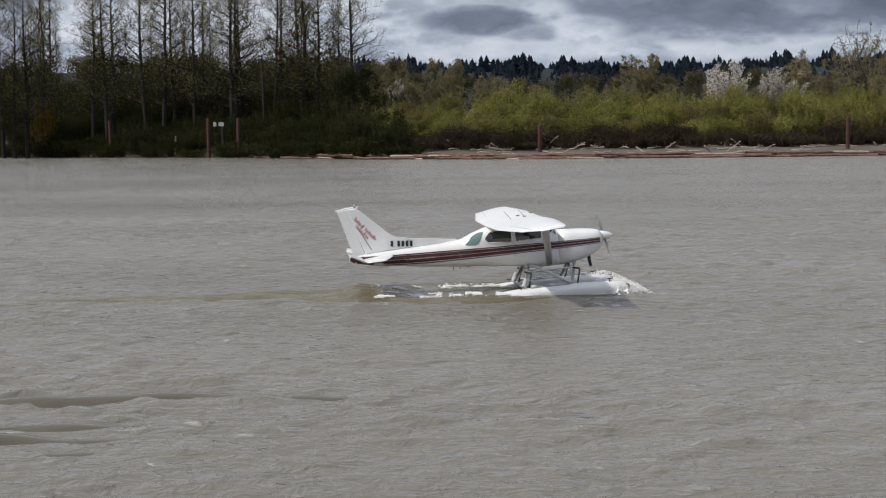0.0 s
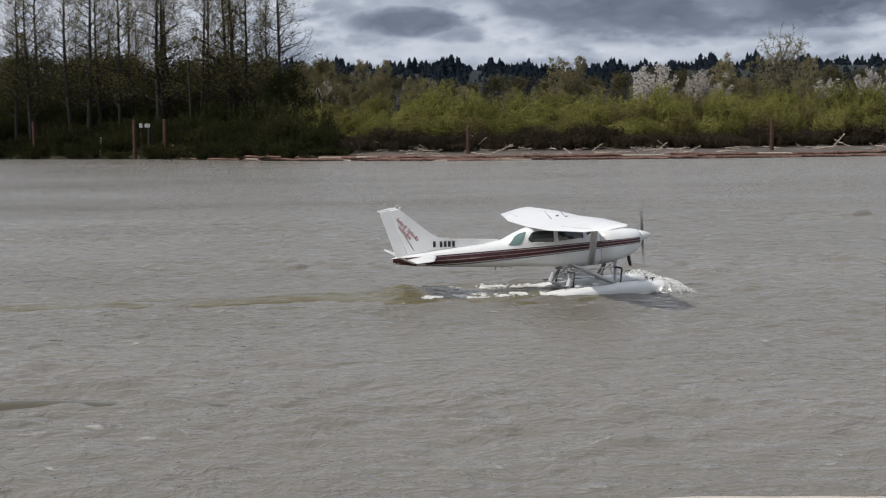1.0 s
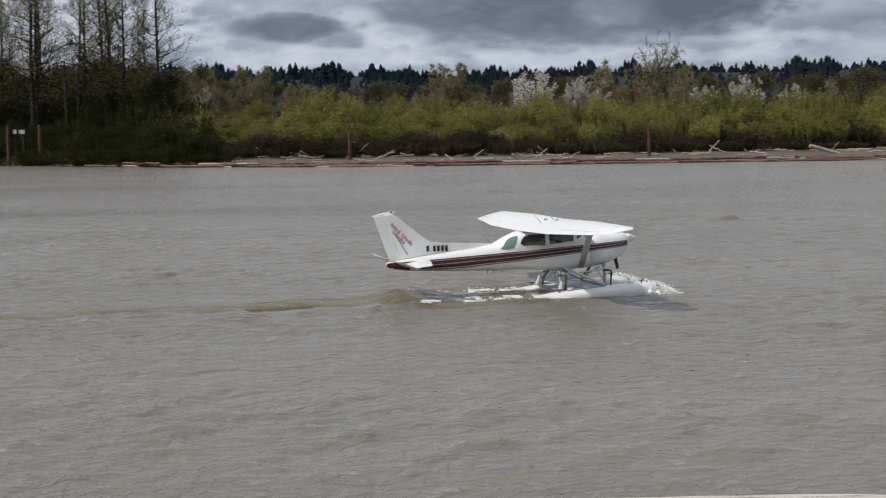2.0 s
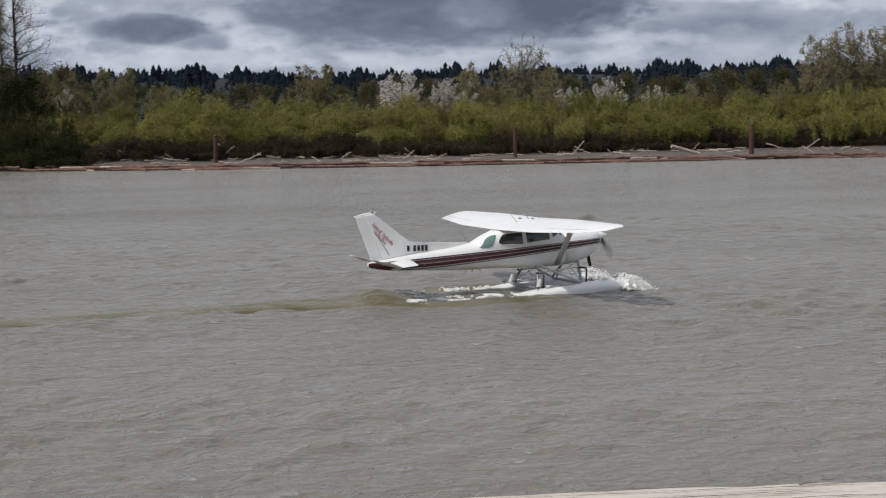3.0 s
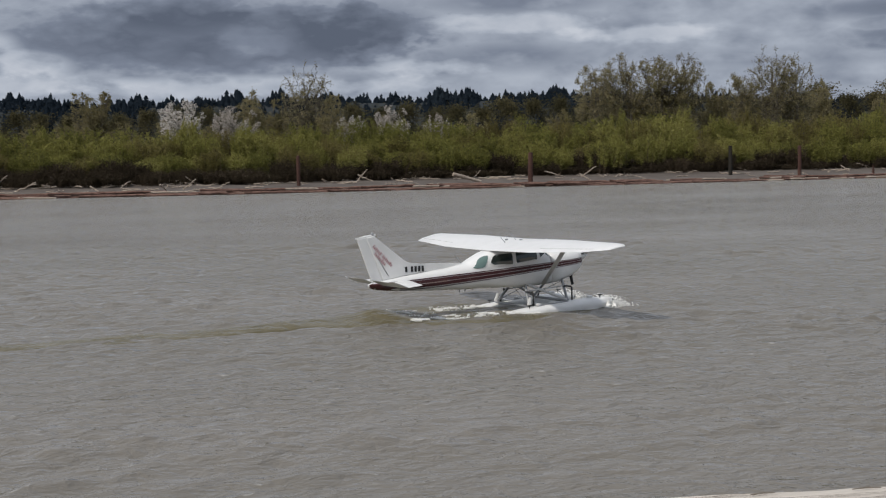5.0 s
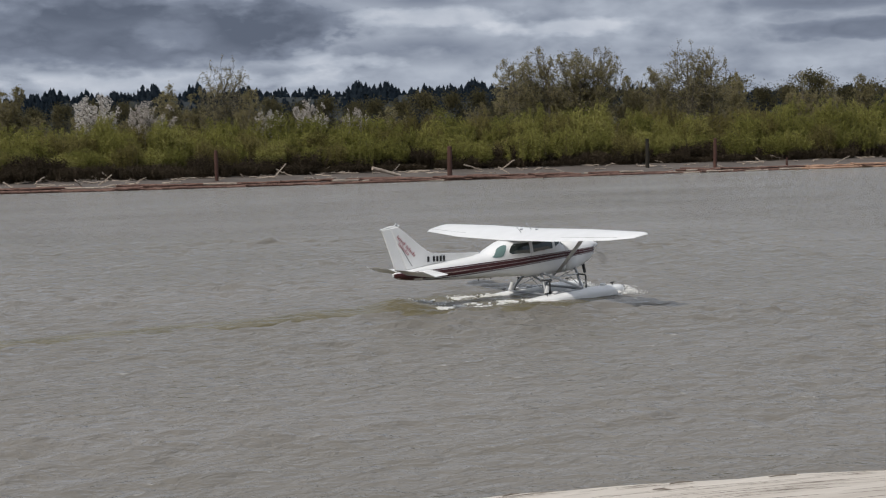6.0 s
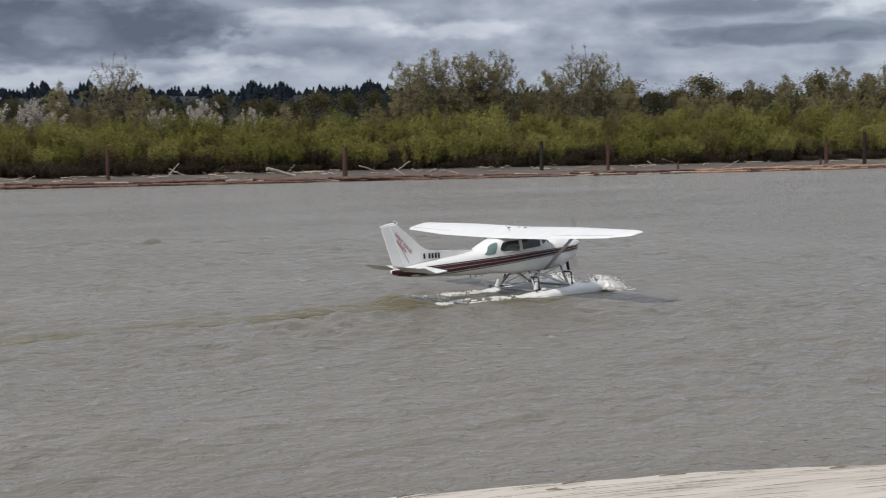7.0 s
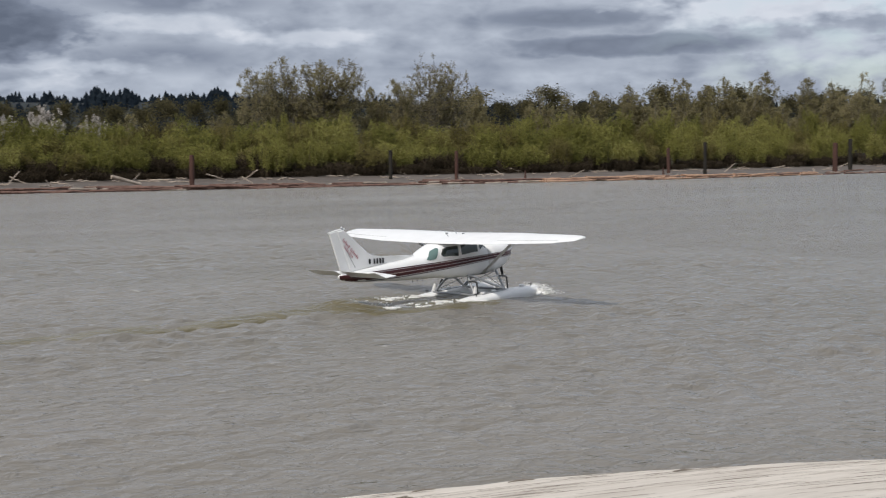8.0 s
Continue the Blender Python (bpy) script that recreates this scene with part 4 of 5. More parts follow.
def blade_section(chord, thick, n=9):
    """Airfoil outline: leading edge forward."""
    up = [(0.5 * (1 - math.cos(math.pi * i / n))) for i in range(n + 1)]
    half = lambda f: 5 * thick * (0.2969 * math.sqrt(f) - 0.126 * f - 0.3516 * f * f + 0.2843 * f ** 3 - 0.1015 * f ** 4)
    top = [(-f * chord, half(f) * chord * 1.25) for f in up]
    low = [(-f * chord, -half(f) * chord * 0.7) for f in up[1:-1]][::-1]
    return top + low


def surface(sections, slope=0.0):
    """A wing-like body: (leading edge x, y, z, chord, thickness)."""
    return loft([[(x + u + 3.5, y, z + w + u * slope) for u, w in blade_section(c, t)] for x, y, z, c, t in sections])


def plate(outline, thick):
    """An upright tapered plate from an outline in x and z."""
    n = len(outline)
    cx, cz = sum(p[0] for p in outline) / n, sum(p[1] for p in outline) / n
    rings = []
    for y, s in ((-thick, 0.955), (-thick * 0.5, 1.0), (thick * 0.5, 1.0), (thick, 0.955)):
        rings.append([(cx + (x - cx) * s + 3.5, y, cz + (z - cz) * s) for x, z in outline])
    return loft(rings)


def bars(words, x, z, slope, high, side, mat_y, gap=0.35, boxy=False):
    """Rows of plain strokes standing for lettering; words are letter counts."""
    verts, faces = [], []
    c, s = math.cos(slope), math.sin(slope)

    def stroke(u0, u1, b0, b1):
        n = len(verts)
        for a, b in ((u0, b0), (u1, b0), (u1, b1), (u0, b1)):
            px, pz = x + a * c - b * s, z + a * s + b * c
            verts.append((px + 3.5, side * (mat_y(px, pz) if callable(mat_y) else mat_y), pz))
        faces.append((n, n + 1, n + 2, n + 3) if side < 0 else (n + 3, n + 2, n + 1, n))

    u = 0.0
    for count in words:
        for i in range(count):
            w = high * (0.46 if boxy else (0.2, 0.36, 0.28, 0.34)[i % 4])
            tall = high * (1.0 if i == 0 or boxy else (0.66, 0.62, 0.95)[i % 3])
            stroke(u, u + w, 0, tall)
            u += w + high * (0.27 if boxy else 0.25)
        u += high * gap
    return verts, faces


def make_seaplane():
    plane = new("seaplane")
    tagged(plane, "white high-wing propeller seaplane with maroon stripes taxiing on floats", "seaplane")
    xs = sorted({h[0] for h in HULL} | {-1.8, -2.02, -2.7, -3.3, -3.7, -3.95, -4.27, -4.7, -5.3, -6.0, -6.7, -0.78, *[-3.6 - 0.07 * i for i in range(14)]})[::-1]
    body_x = [x for x in xs if x <= -1.70]
    fuselage = part("fuselage", loft([hull_ring(x) for x in body_x]), WHITE, plane, smooth=True)
    part("cowling", loft([hull_ring(x, grow=0.004) for x in xs if x >= -1.72]), WHITE, plane, smooth=True)
    part("air_inlet", merge(*[tube([(3.5 - 0.405, s * 0.17, 0.0), (3.5 - 0.393, s * 0.17, 0.0)], 0.075, 12) for s in (1, -1)]), BLACK, plane, "dark round cooling air inlets")
    spinner = part("spinner", tube([(3.5 - 0.40, 0, 0), (3.5 - 0.30, 0, 0), (3.5 - 0.18, 0, 0), (3.5 - 0.07, 0, 0), (3.5, 0, 0)], [0.155, 0.15, 0.115, 0.06, 0.008], 16), WHITE, plane, smooth=True)
    propeller = new("propeller")
    propeller.parent = plane
    propeller.matrix_basis = pose(3.5 - 0.28, 0, 0)
    for s in (1, -1):
        rings = []
        for r, c, t, tw in ((0.12, 0.10, 0.3, 60), (0.3, 0.14, 0.16, 45), (0.6, 0.155, 0.11, 28), (0.85, 0.12, 0.09, 20), (0.94, 0.07, 0.08, 18)):
            a = radians(tw)
            rings.append([(s * (-w * math.cos(a) + (u + c / 2) * math.sin(a)), s * ((u + c / 2) * math.cos(a) + w * math.sin(a)), s * r) for u, w in blade_section(c, t, 5)])
        part("blade", loft(rings), BLADE, propeller)
    # wing halves with rounded, drooped tips
    for s, name in ((1, "wing"), (-1, "wing")):
        dih = lambda y: 0.70 + 0.014 * abs(y)
        aft = -0.15
        rows = [(-1.92, -s * 0.35, 0.695, 1.64, 0.12), (-1.92, 0.0, 0.70, 1.64, 0.12), (-1.92, s * 1.3, dih(1.3), 1.64, 0.12), (-1.92, s * 2.62, dih(2.62), 1.64, 0.12), (-2.02, s * 4.0, dih(4.0), 1.36, 0.115), (-2.12, s * 5.10, dih(5.10), 1.13, 0.11), (-2.125, s * 5.16, dih(5.16), 1.02, 0.12), (-2.15, s * 5.38, dih(5.38) - 0.005, 0.86, 0.12), (-2.20, s * 5.52, dih(5.52) - 0.015, 0.68, 0.10), (-2.27, s * 5.585, dih(5.58) - 0.03, 0.50, 0.06)]
        wing = part(name, surface([(r[0] + aft, *r[1:]) for r in rows], 0.075), WHITE, plane, smooth=True)
        # flap and aileron joints on the upper skin
        for y0, y1, cut, c0, c1 in ((0.65, 2.6, 0.74, 1.64, 1.64), (2.66, 5.1, 0.78, 1.64, 1.13)):
            le = lambda y: -1.92 + aft if y < 2.62 else -1.92 + aft - 0.21 * (y - 2.62) / 2.53
            ch = lambda y: c0 + (c1 - c0) * (y - y0) / (y1 - y0)
            pts = [(le(y) - ch(y) * cut + 3.5, s * y, dih(y) + 0.042 * ch(y) / 1.2 - ch(y) * cut * 0.075) for y in steps(y0, y1, 6)]
            part("flap_joint" if y0 < 1 else "aileron_joint", tube(pts, 0.006, 4), SHADOW_GAP, wing)
        part("wing_strut", loft([[(x + 3.5 + 0.10 * math.cos(a), y, z + 0.028 * math.sin(a)) for a in [0.7854 * j for j in range(8)]] for x, y, z in ((-2.02, s * 0.52, -0.62), (-2.40, s * 2.62, 0.66))]), STRUT, plane, "grey streamlined wing strut", True)
        part("strut_fairing", loft([[(x + 3.5 + 0.15 * math.cos(a), y, z + 0.05 * math.sin(a)) for a in [0.7854 * j for j in range(8)]] for x, y, z in ((-2.37, s * 2.5, 0.60), (-2.42, s * 2.72, 0.70))]), WHITE, plane)
        # tailplane and elevator
        part("tailplane", surface([(-6.42, s * 0.02, 0.0, 0.90, 0.09), (-6.45, s * 0.3, 0.0, 0.87, 0.09), (-6.72, s * 1.55, 0.0, 0.60, 0.08), (-6.80, s * 1.70, 0.0, 0.46, 0.06)], 0.03), WHITE, plane, smooth=True)
        part("elevator", surface([(-7.30, s * 0.16, -0.02, 0.46, 0.07), (-7.31, s * 1.5, -0.02, 0.42, 0.06), (-7.22, s * 1.74, -0.02, 0.46, 0.05)], -0.5), WHITE, plane, "raised white elevator", smooth=True)
        # cabin windows
        frames = {"door_window": (-2.95, -2.20, ((-2.95, 0.12), (-2.20, 0.15)), ((-2.95, 0.46), (-2.26, 0.47), (-2.20, 0.40))), "cabin_window": (-3.82, -3.07, ((-3.82, 0.22), (-3.74, 0.15), (-3.07, 0.11)), ((-3.82, 0.28), (-3.70, 0.44), (-3.60, 0.47), (-3.07, 0.46))), "quarter_window": (-2.10, -1.84, ((-2.10, 0.19), (-1.84, 0.31)), ((-2.10, 0.47), (-1.98, 0.47), (-1.84, 0.34)))}
        for label, (x0, x1, lo, hi) in frames.items():
            part(label, skin(s, steps(x0, x1, 14), line(*lo), line(*hi), 0.007, 3), GLASS, plane, "dark tinted cabin window")
            trim = [(x + 3.5, s * (hull_y(x, z) + 0.007), z) for x, z in [(x, line(*lo)(x)) for x in steps(x0, x1, 8)] + [(x, line(*hi)(x)) for x in steps(x1, x0, 8)]]
            part("window_trim", tube(trim + trim[:1], 0.011, 4, False), WHITE, plane)
        # stripes
        top = line((-7.7, 0.05), (-6.4, 0.03), (-3.7, 0.02), (-0.45, 0.00))
        low = line((-7.7, -0.05), (-7.55, -0.10), (-6.7, -0.275), (-5.5, -0.305), (-3.7, -0.265), (-0.45, -0.17))
        at = lambda f: (lambda x: low(x) + (top(x) - low(x)) * f)
        front, rear = -0.47, -6.75
        for name2, f0, f1, mat in (("upper_stripe", 0.90, 1.0, MAROON), ("main_stripe", 0.55, 0.85, MAROON), ("middle_stripe", 0.19, 0.50, MAROON), ("lower_stripe", 0.03, 0.12, GREY_LINE)):
            part(name2, skin(s, steps(front, rear, 40), at(f0), at(f1), 0.011, 2), mat, fuselage)
        part("tail_band", skin(s, steps(rear, -7.69, 8), line((-7.7, -0.045), (-7.55, -0.125), (-6.75, -0.268)), line((-7.7, 0.05), (-6.75, 0.034)), 0.011, 3), MAROON, fuselage, "solid maroon tail band")
        # pale strokes of small writing between two slanting lines on the stripes
        small = bars((5, 8, 10), -5.98, -0.155, 0.012, 0.055, s, lambda x, z: hull_y(x, z) + 0.015, 0.6)
        part("stripe_writing", small, PALE_LINE, fuselage, "small pale writing on the maroon stripe")
        for x in (-6.15, -4.62):
            part("slant_line", skin(s, steps(x, x + 0.10, 3), line((x, -0.07), (x + 0.10, -0.20)), line((x, -0.05), (x + 0.10, -0.18)), 0.015, 1), PALE_LINE, fuselage)
        part("door_joint", tube([(x + 3.5, s * (hull_y(x, z) + 0.002), z) for x, z in ((-3.03, 0.48), (-3.02, 0.1), (-3.0, -0.3), (-2.9, -0.55))], 0.006, 4), SHADOW_GAP, fuselage)
        part("cowl_joint", tube([(-1.71 + 3.5, s * (hull_y(-1.71, z) + 0.004), z) for z in steps(0.25, -0.64, 8)], 0.006, 4), SHADOW_GAP, fuselage)
        # lettering as plain bars
        rv, rf = bars((1, 4), -6.50, 0.265, -0.075, 0.165, s, lambda x, z: max(hull_y(x, z), 0.058) + 0.006, 0.45, True)
        for f in rf:
            part("registration_bar", ([rv[i] for i in f], [(0, 1, 2, 3)]), BLACK, plane, "black registration bar")
    # windscreen and rear window
    part("windscreen", loft([hull_ring(x, 32, 0.006)[3:14] for x in (-1.76, -1.90, -2.05, -2.14)], False), GREEN_GLASS, plane, "green tinted windscreen", True)
    for side in (1, -1):
        verts = []
        for i in range(7):
            for j in range(7):
                u, v = i / 6, j / 6
                pinch = 0.06 * (abs(2 * u - 1) ** 3)
                x = -4.40 + 0.37 * u + 0.19 * v
                top, low, half, _ = hull_at(x)
                z = 0.12 + 0.5 * pinch + (top - 0.035 - 0.12 - pinch) * v
                verts.append((x + 3.5, side * (hull_y(x, z) + 0.014), z))
        quads = [(i * 7 + j, i * 7 + j + 1, i * 7 + j + 8, i * 7 + j + 7) for i in range(6) for j in range(6)]
        part("rear_window", (verts, quads if side > 0 else [q[::-1] for q in quads]), GREEN_GLASS, plane, "green tinted rear window", True)
    # fin, rudder and dorsal strake
    fin = part("fin", plate([(-5.95, 0.20), (-6.05, 0.46), (-6.30, 0.50), (-6.46, 0.56), (-6.60, 0.66), (-7.36, 1.36), (-7.48, 1.46), (-7.74, 1.435), (-7.30, 0.10)], 0.055), WHITE, plane)
    rudder = part("rudder", plate([(-7.30, 0.05), (-7.72, 1.44), (-7.87, 1.425), (-8.01, 1.40), (-7.64, 0.05)], 0.035), WHITE, plane)
    base = part("rudder_base", plate([(-7.30, 0.045), (-7.64, 0.045), (-7.60, -0.10), (-7.30, -0.19)], 0.04), MAROON, plane, "maroon foot of the rudder")
    part("fin_cap", tube([(-7.40 + 3.5, 0, 1.465), (-7.75 + 3.5, 0, 1.45), (-8.06 + 3.5, 0, 1.415)], [0.035, 0.035, 0.015], 8), WHITE, fin)
    part("dorsal_strake", plate([(-4.50, 0.24), (-4.62, 0.315), (-6.42, 0.50), (-6.45, 0.18)], 0.02), WHITE, plane)
    part("beacon", tube([(-7.50 + 3.5, 0, 1.46), (-7.50 + 3.5, 0, 1.52), (-7.5 + 3.5, 0, 1.56)], [0.045, 0.045, 0.015], 10), METAL, fin, "small grey beacon")
    for side in (1, -1):
        for words, x, z, high in (((6, 7), -7.56, 1.12, 0.115), ((8,), -7.53, 0.90, 0.115)):
            part("lettering_bars", bars(words, x, z, -0.87, high, side, 0.058, 0.5), RED_TEXT, fin, "slanting rows of dark red lettering bars")
    part("rudder_cable", tube([(-7.42 + 3.5, -0.062, 0.80), (-7.12 + 3.5, -0.062, 0.22)], 0.008, 4), BLACK, fin)
    for ob in (fin, rudder, base):
        ob.matrix_basis = pose(0.07, 0, 0)
    # aerials, exhaust and fittings
    for x, z, dx, dz in ((-4.56, 0.30, -0.22, 0.34), (-2.55, 0.76, -0.2, 0.26), (-2.95, 0.72, -0.2, 0.26)):
        part("aerial", tube([(x + 3.5, 0, z), (x + 3.5 + dx, 0, z + dz)], [0.012, 0.006], 5), METAL, plane)
    part("exhaust_pipe", tube([(-0.82 + 3.5, -0.22, -0.45), (-0.80 + 3.5, -0.22, -0.66), (-0.77 + 3.5, -0.22, -0.83)], [0.05, 0.05, 0.045], 10), BLACK, plane, "dark exhaust pipe")
    for x in (-4.3, -4.55, -4.75):
        part("belly_fitting", tube([(x + 3.5, -0.1, -0.46), (x + 3.49, -0.1, -0.56)], 0.015, 6), BLACK, plane)
    for x, y in ((-2.2, -1.2), (-2.2, 1.2), (-2.6, -0.35), (-2.7, 0.35)):
        part("fuel_cap", tube([(x + 3.5, y, 0.76), (x + 3.5, y, 0.815)], 0.05, 10), METAL, plane)
    # floats
    stations = [(0.06, -1.33, -1.43, 0.05), (-0.02, -1.27, -1.50, 0.15), (-0.25, -1.225, -1.60, 0.24), (-0.7, -1.195, -1.72, 0.31), (-1.4, -1.18, -1.80, 0.345), (-2.4, -1.185, -1.83, 0.35), (-3.1, -1.21, -1.82, 0.345), (-3.32, -1.225, -1.80, 0.335), (-4.3, -1.33, -1.72, 0.27), (-5.2, -1.43, -1.62, 0.18), (-5.75, -1.48, -1.56, 0.09)]
    for s in (1, -1):
        rings = []
        for x, top, low, half in stations:
            chine = low + (top - low) * 0.42
            y = s * 1.08
            prof = [(0, top + 0.03), (half * 0.6, top + 0.015), (half * 0.93, top - 0.05), (half, top - 0.13 if top - chine > 0.2 else top - 0.06), (half * 0.97, chine), (half * 0.45, (chine + low) / 2 - 0.03), (0, low)]
            rings.append([(x + 3.5, y + a, b) for a, b in prof] + [(x + 3.5, y - a, b) for a, b in prof[1:-1][::-1]])
        fl = part("float", loft(rings), FLOAT_PAINT, plane, "white aluminium float", True)
        fl.matrix_basis = pose(0, 0, -0.035)
        part("bow_bumper", tube([(3.50, s * 1.08, -1.35), (3.60, s * 1.08, -1.375), (3.63, s * 1.08, -1.385)], [0.085, 0.08, 0.04], 10), RUBBER, fl, "black rubber bow bumper")
        part("deck_tread", box(3.5 - 2.7, 3.5 - 1.6, s * 1.08 - 0.12, s * 1.08 + 0.12, -1.18, -1.142), METAL, fl)
        for x in (-0.75, -2.1, -2.6):
            part("hatch", tube([(x + 3.5, s * 1.08, -1.16), (x + 3.5, s * 1.08, -1.10)], 0.09, 12), WHITE, fl)
        for x in (-0.45, -3.0):
            part("cleat", merge(tube([(x + 3.42, s * 1.2, -1.10), (x + 3.58, s * 1.2, -1.10)], 0.018, 6), tube([(x + 3.5, s * 1.2, -1.22), (x + 3.5, s * 1.2, -1.10)], 0.015, 6)), RUBBER, fl)
        # struts down to the floats
        for name2, x0, y0, z0, x1, y1, z1, r, paint in (("front_strut", -1.27, 0.40, -0.60, -1.50, 1.0, -1.19, 0.042, METAL), ("rear_strut", -2.62, 0.42, -0.60, -2.88, 1.0, -1.21, 0.042, METAL), ("diagonal_brace", -2.55, 0.42, -0.60, -1.50, 0.98, -1.17, 0.04, STRUT), ("step_rail", -2.68, 0.62, -0.78, -1.28, 0.62, -0.76, 0.02, STRUT)):
            part(name2, tube([(x0 + 3.5, s * y0, z0), (x1 + 3.5, s * y1, z1)], r, 8), paint, plane)
        part("strut_fairing", tube([(-2.80 + 3.5, s * 0.98, -0.93), (-2.89 + 3.5, s * 1.0, -1.17)], [0.05, 0.075], 8), STRUT, plane, "white foot of a float strut")
        # bent step bars beside the struts
        for x0 in (-1.30, -2.70):
            bend = [(x0 + 3.42, s * 0.66, -0.77), (x0 + 3.58, s * 0.82, -0.80), (x0 + 3.57, s * 0.87, -0.84), (x0 + 3.46, s * 1.0, -1.20)]
            part("boarding_step", tube(bend, 0.028, 6), RUBBER, plane, "dark bent step bar")
    for x in (-1.50, -2.88):
        part("spreader_bar", tube([(x + 3.5, -1.0, -1.20), (x + 3.5, 1.0, -1.20)], 0.04, 8), METAL, plane)
    for a, b in (((-1.5, -1.0), (-1.27, 0.42)), ((-1.5, 1.0), (-1.27, -0.42)), ((-2.88, -1.0), (-2.62, 0.42)), ((-2.88, 1.0), (-2.62, -0.42))):
        part("cross_wire", tube([(a[0] + 3.5, a[1], -1.16), (b[0] + 3.5, b[1], -0.62)], 0.010, 5), METAL, plane)
    return plane, propeller


seaplane, propeller = make_seaplane()


# ---- wake and spray, which travel with the seaplane ----
FOAM, fk, fp = material("white_foam", None, 0.55, spec=0.3)
fn = fk.noise(fk.node("ShaderNodeTexCoord").outputs["Object"], 6.0, 5.0)
fk.put(fp.inputs["Base Color"], fk.mix(fk.span(fn, 0.35, 0.65), (0.72, 0.71, 0.67, 1), (0.92, 0.92, 0.91, 1)))
SMOOTH, sk, sp = material("smooth_olive_water", None, 0.10, spec=0.5)
sp.inputs["IOR"].default_value = 1.33
sn = sk.node("ShaderNodeTexCoord").outputs["Object"]
sk.put(sp.inputs["Base Color"], sk.mix(sk.span(sk.noise(sn, 0.7, 3.0), 0.35, 0.65), (0.105, 0.090, 0.050, 1), (0.145, 0.128, 0.085, 1)))
bump(sk, sp, sk.noise(sk.mapping(sn, (1.3, 2.0, 1)), 1.0, 4.0, 0.6, 0.4), 1.0, 0.18)
lean_facets(sk, sp, 0.18)


def lumps(rng, spots, size):
    """Small uneven foam lumps."""
    shapes = []
    for x, y, z in spots:
        r = size * rng.uniform(0.4, 1.3)
        v = [(x + r * rng.uniform(1.1, 2.2), y, z), (x - r * rng.uniform(1.1, 2.2), y, z), (x, y + r, z), (x, y - r, z), (x + r * 0.2, y, z + r * rng.uniform(0.5, 1.2)), (x, y, z - r * 0.6)]
        f = [(0, 2, 4), (2, 1, 4), (1, 3, 4), (3, 0, 4), (2, 0, 5), (1, 2, 5), (3, 1, 5), (0, 3, 5)]
        shapes.append((v, f))
    return merge(*shapes)


def make_wake():
    rng = random.Random(41)
    wake = new("wake")
    tagged(wake, "smooth olive wake with white foam behind the floats", "wake")

    def sheet(name, x0, x1, nx, wide, ny, height):
        verts = []
        for i in range(nx + 1):
            x = x0 + (x1 - x0) * i / nx
            for j in range(ny + 1):
                y = wide(x) * (2 * j / ny - 1)
                verts.append((x, y, height(x, y)))
        n = ny + 1
        faces = [(i * n + j, (i + 1) * n + j, (i + 1) * n + j + 1, i * n + j + 1) for i in range(nx) for j in range(ny)]
        return part(name, (verts, faces), SMOOTH, wake, smooth=True)

    def half(x):
        return max(1.0 + 0.5 * noise.noise((x * 0.3, 0.0, 8.0)) * math.exp(-((x + 20) / 12) ** 2), 2.9 * math.exp(-((x + 1.0) / 5.0) ** 2))

    def hump(x, y):
        w = half(x)
        across = max(0.0, 1 - (y / w) ** 2) ** 0.8
        a = 0.20 * math.exp(-((x + 3.7) / 1.0) ** 2) + 0.08 * math.exp(-((x + 6.6) / 1.0) ** 2) - 0.10 * math.exp(-((x + 2.2) / 0.6) ** 2)
        a *= math.exp(-(y / 1.7) ** 2) * (0.8 + 0.7 * noise.noise((x * 1.1, y * 1.3, 2.0)))
        side = 0.13 * math.exp(-((abs(y) - 2.2) / 0.55) ** 2) * math.exp(-((x + 1.2) / 3.6) ** 2) * (0.75 + 0.8 * noise.noise((x * 0.8, y, 6.0)))
        tail = 0.01 + 0.07 * math.exp((x + 6) / 9) if x < -6 else 0.03 + 0.09 * math.exp(-(x + 6) / 2.5)
        return -0.16 + 0.13 * min(1.0, across * 4) + across * (a + side + tail * (0.8 + 0.9 * noise.noise((x * 0.35, y * 0.7, 4.0))) + 0.03)

    sheet("wake_swell", 4.2, -34.0, 280, half, 26, hump)

    def froth(seed, x0, x1, y0, half, high, nx, ny=6):
        """A ragged ridge of foam."""
        verts = []
        for i in range(nx + 1):
            f = i / nx
            x = x0 + (x1 - x0) * f
            body = math.sin(math.pi * min(1, 0.06 + 0.94 * f)) ** 0.6 * (0.6 + 1.1 * noise.noise((x * 2.3, seed, 0.3)))
            for j in range(ny + 1):
                g = 2 * j / ny - 1
                y = y0 + half * g * body * (1 + 0.5 * noise.noise((x * 3, g * 2, seed))) + 0.12 * noise.noise((x * 0.9, seed, 9))
                z = -0.01 + max(0.0, hump(x, y)) + high * body * (1 - g * g) * (0.8 + 0.5 * noise.noise((x * 4, y * 7, seed)) + 0.7 * noise.noise((x * 13, y * 19, seed + 4)))
                verts.append((x, y, z))
        n = ny + 1
        faces = [(i * n + j, (i + 1) * n + j, (i + 1) * n + j + 1, i * n + j + 1) for i in range(nx) for j in range(ny)]
        return verts, faces

    def scatter(n, x0, x1, y0, half, seed, size):
        """Broken foam: small pieces that gather in patches."""
        spots = []
        while len(spots) < n:
            f = rng.random()
            x = x0 + (x1 - x0) * f
            y = y0 + rng.gauss(0, half * (0.6 + 0.7 * f)) + 0.12 * noise.noise((x * 0.9, seed, 9))
            if noise.noise((x * 1.9, y * 3.0, seed)) + 0.5 * noise.noise((x * 6, y * 8, seed)) > 0.45 * f - 0.02:
                spots.append((x, y, max(-0.02, hump(x, y)) + 0.01 + 0.04 * rng.random() ** 2))
        return lumps(rng, spots, size)

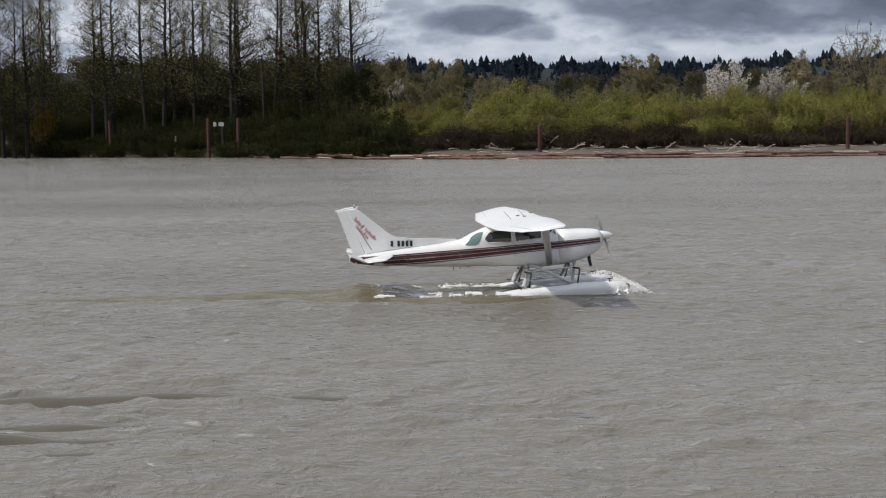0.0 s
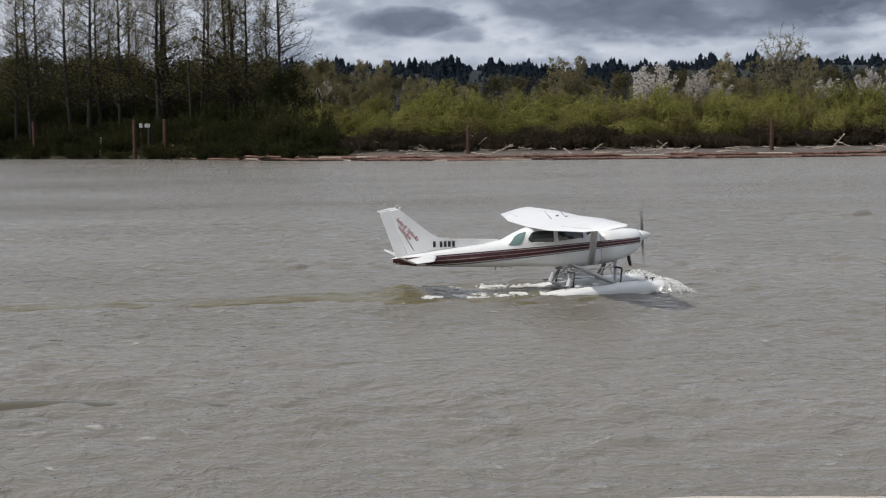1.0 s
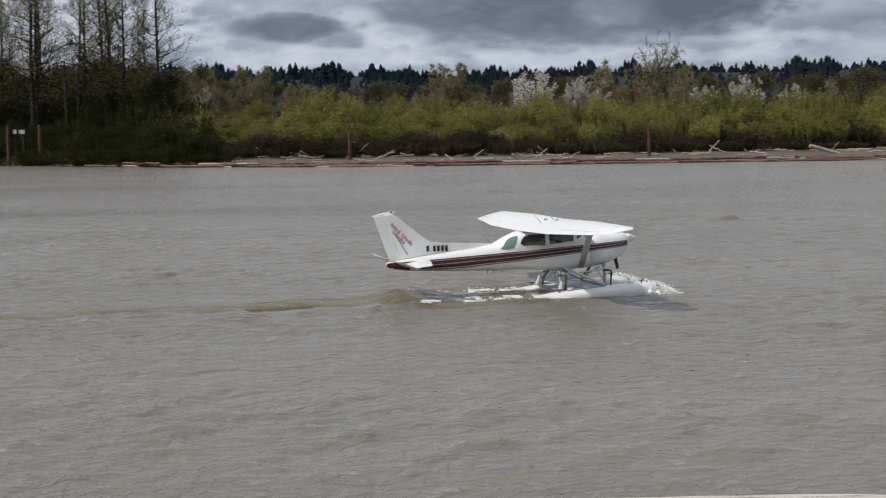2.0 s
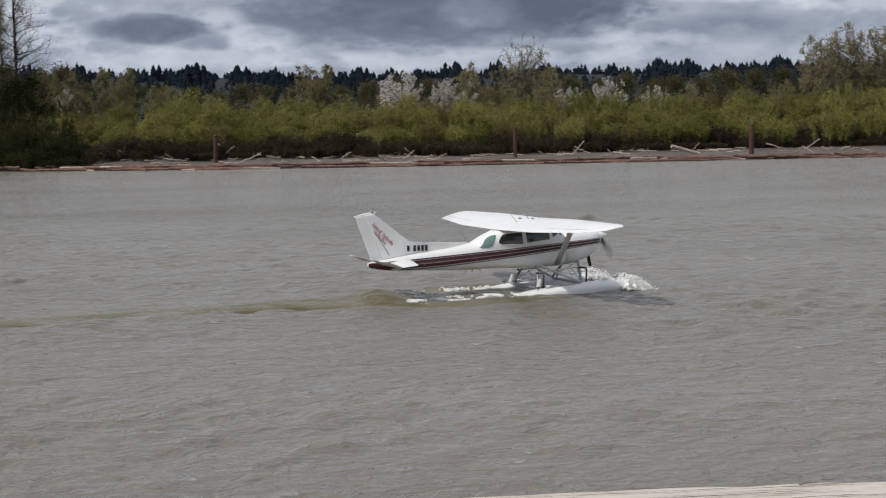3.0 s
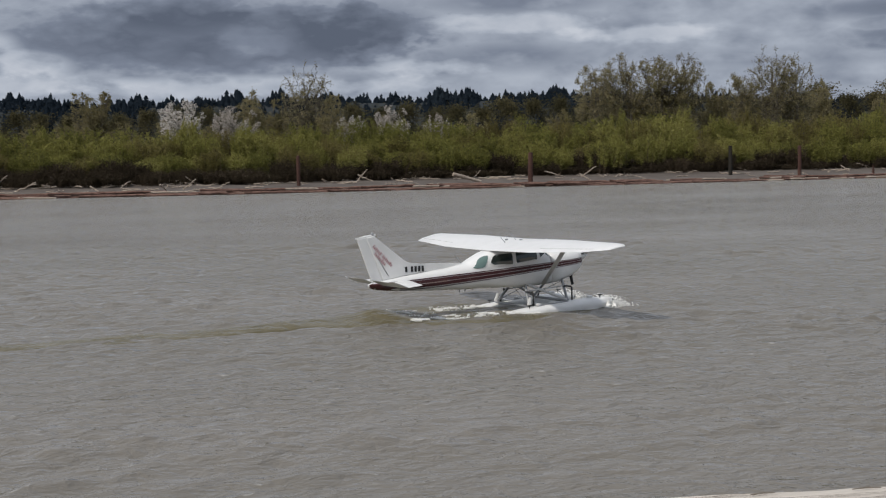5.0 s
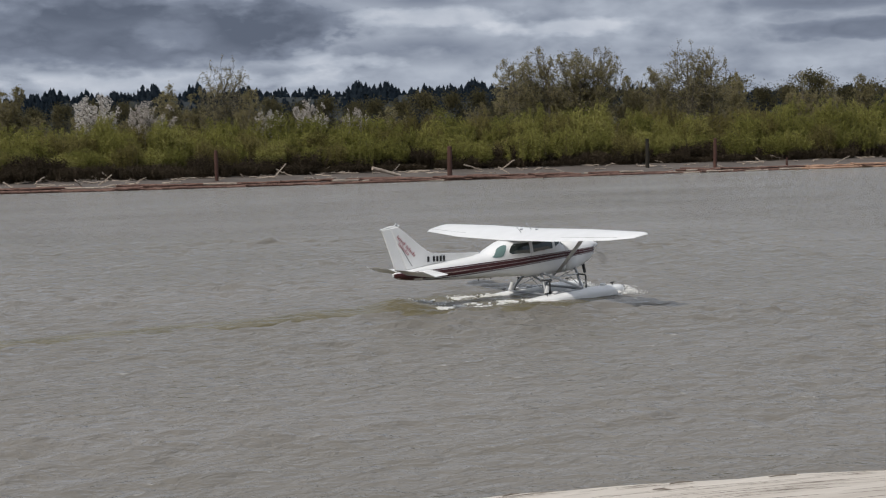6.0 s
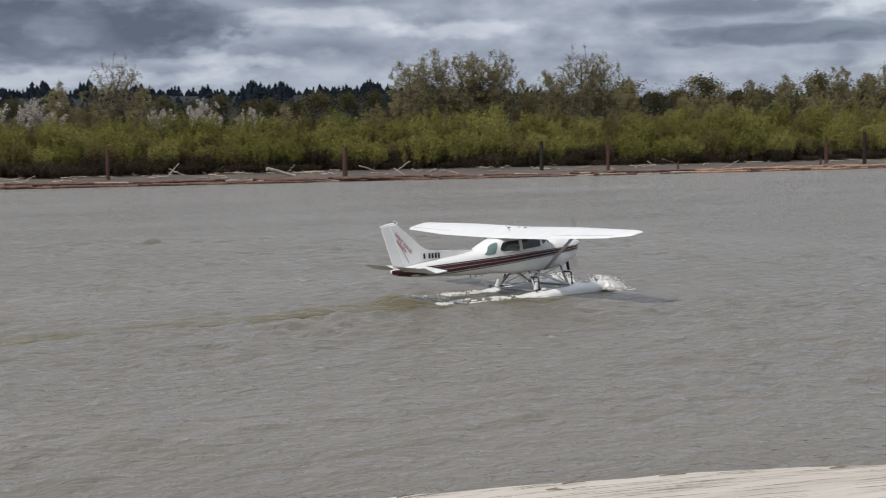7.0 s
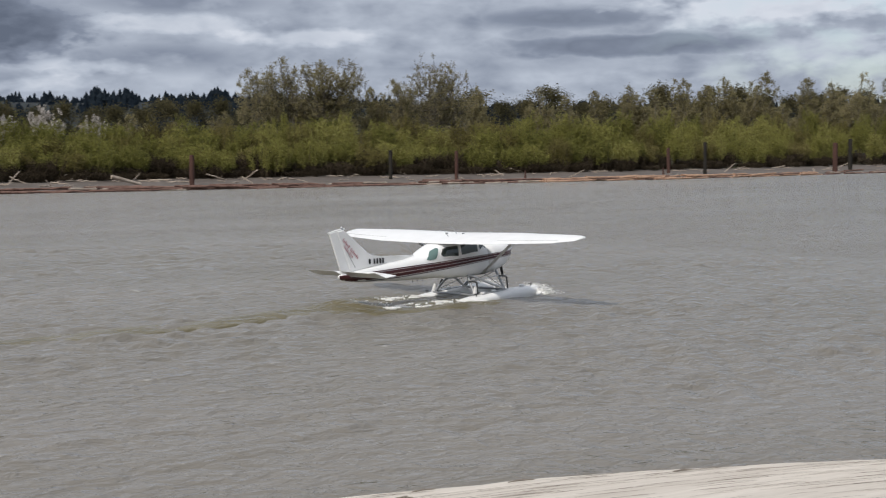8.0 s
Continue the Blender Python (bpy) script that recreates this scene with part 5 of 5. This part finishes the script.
    for side in (1, -1):
        foam = part("stern_foam", scatter(3000, 0.3, -2.3, side * 1.10, 0.22, side * 3.0, 0.014), FOAM, wake, "churned white foam")
        tagged(foam, kind="stuff")
        part("side_foam", froth(side * 5.0, 3.0, -0.4, side * 1.42, 0.05, 0.05, 160, 4), FOAM, wake)
    # crests that break on the hump behind the sterns
    crest = part("crest_foam", merge(*[scatter(500, x0, x0 - long, y0, 0.14, 11.0 + x0, 0.013) for x0, y0, long in ((-2.1, -0.9, 1.4), (-2.5, 0.7, 1.0), (-3.0, -1.5, 0.8))]), FOAM, wake)
    tagged(crest, kind="stuff")
    sprays = []
    for s in (1, -1):
        verts, ny = [], 18
        for i in range(61):
            f = i / 60
            x = -0.2 + 1.05 * f
            body = (math.sin(math.pi * (0.12 + 0.86 * f)) ** 0.7) * (0.85 + 0.6 * noise.noise((f * 5, s * 7, 1)))
            for j in range(ny + 1):
                a = math.pi * j / ny
                r = 1 + 0.55 * noise.noise((f * 9, a * 3, s * 2.0)) + 0.6 * noise.noise((f * 24, a * 8, s))
                verts.append((x, 0.40 * body * math.cos(a) * r, -0.04 + 0.27 * body * math.sin(a) * r))
        n = ny + 1
        faces = [(i * n + j, (i + 1) * n + j, (i + 1) * n + j + 1, i * n + j + 1) for i in range(60) for j in range(ny)]
        foam = part("bow_spray", (verts, faces), FOAM, wake, "white spray thrown up by the float's bow")
        spots = []
        for _ in range(3800):
            f = rng.random() ** 0.8
            spots.append((-0.25 + 1.3 * f + rng.gauss(0, 0.05), rng.gauss(0, 0.22), (rng.random() ** 2.0) * (0.40 * math.sin(math.pi * min(1, 0.25 + 0.72 * f)) + 0.04)))
        drops = part("spray_drops", lumps(rng, spots, 0.013), FOAM, foam)
        tagged(drops, kind="stuff")
        foam.matrix_basis = pose(3.2, s * 1.08, 0)
        sprays.append((foam, s))
    return wake, sprays


wake, sprays = make_wake()
# seconds, place on the water, heading to the left of the x axis
PATH = [(0, 1.49, 41.71, 5.45), (0.5, 3.05, 41.64, 6.05), (1, 4.73, 41.51, 6.87), (1.5, 6.29, 41.49, 7.28), (3, 11.1, 41.17, 8.5), (3.5, 12.59, 41.01, 8.5), (4, 14.22, 40.92, 7.82), (4.5, 15.79, 40.78, 7.0), (5, 17.46, 40.68, 6.7), (6.5, 22.19, 40.09, 7.0), (7, 23.81, 39.88, 7.55), (7.5, 25.36, 39.77, 8.14), (8, 26.87, 39.23, 8.16)]


def motions():
    walk(wake, [(t, pose(x, y, 0, 0, 0, h)) for t, x, y, h in PATH])
    # the spray rises and falls as the floats meet the chop
    heave = [0.03, -0.08, 0.05, 0.10, 0.02, 0.06, 0.13, 0.0, -0.03, 0.0, 0.02, -0.02, -0.06, -0.04, 0.16, -0.10, 0.03]
    for foam, s in sprays:
        walk(foam, [(i * 0.5, pose(3.2 + 0.8 * h, s * 1.08, h - 0.06, 0, 60 * h, 40 * s * h)) for i, h in enumerate(heave)])
    walk(boat_wave, [(0.0, pose(0, 0, 0)), (8.0, pose(-9.0, -1.5, 0))])
    walk(water, [(0.0, pose(0, 0, 0)), (8.0, pose(-3.2, 0.8, 0))])
    walk(seaplane, [(t, pose(x, y, 1.309, -0.54, -4.12, h)) for t, x, y, h in PATH])
    walk(propeller, [(i / 30, pose(3.5 - 0.28, 0, 0, 6 + 86.0 * (i - 30))) for i in range(241)])


motions()
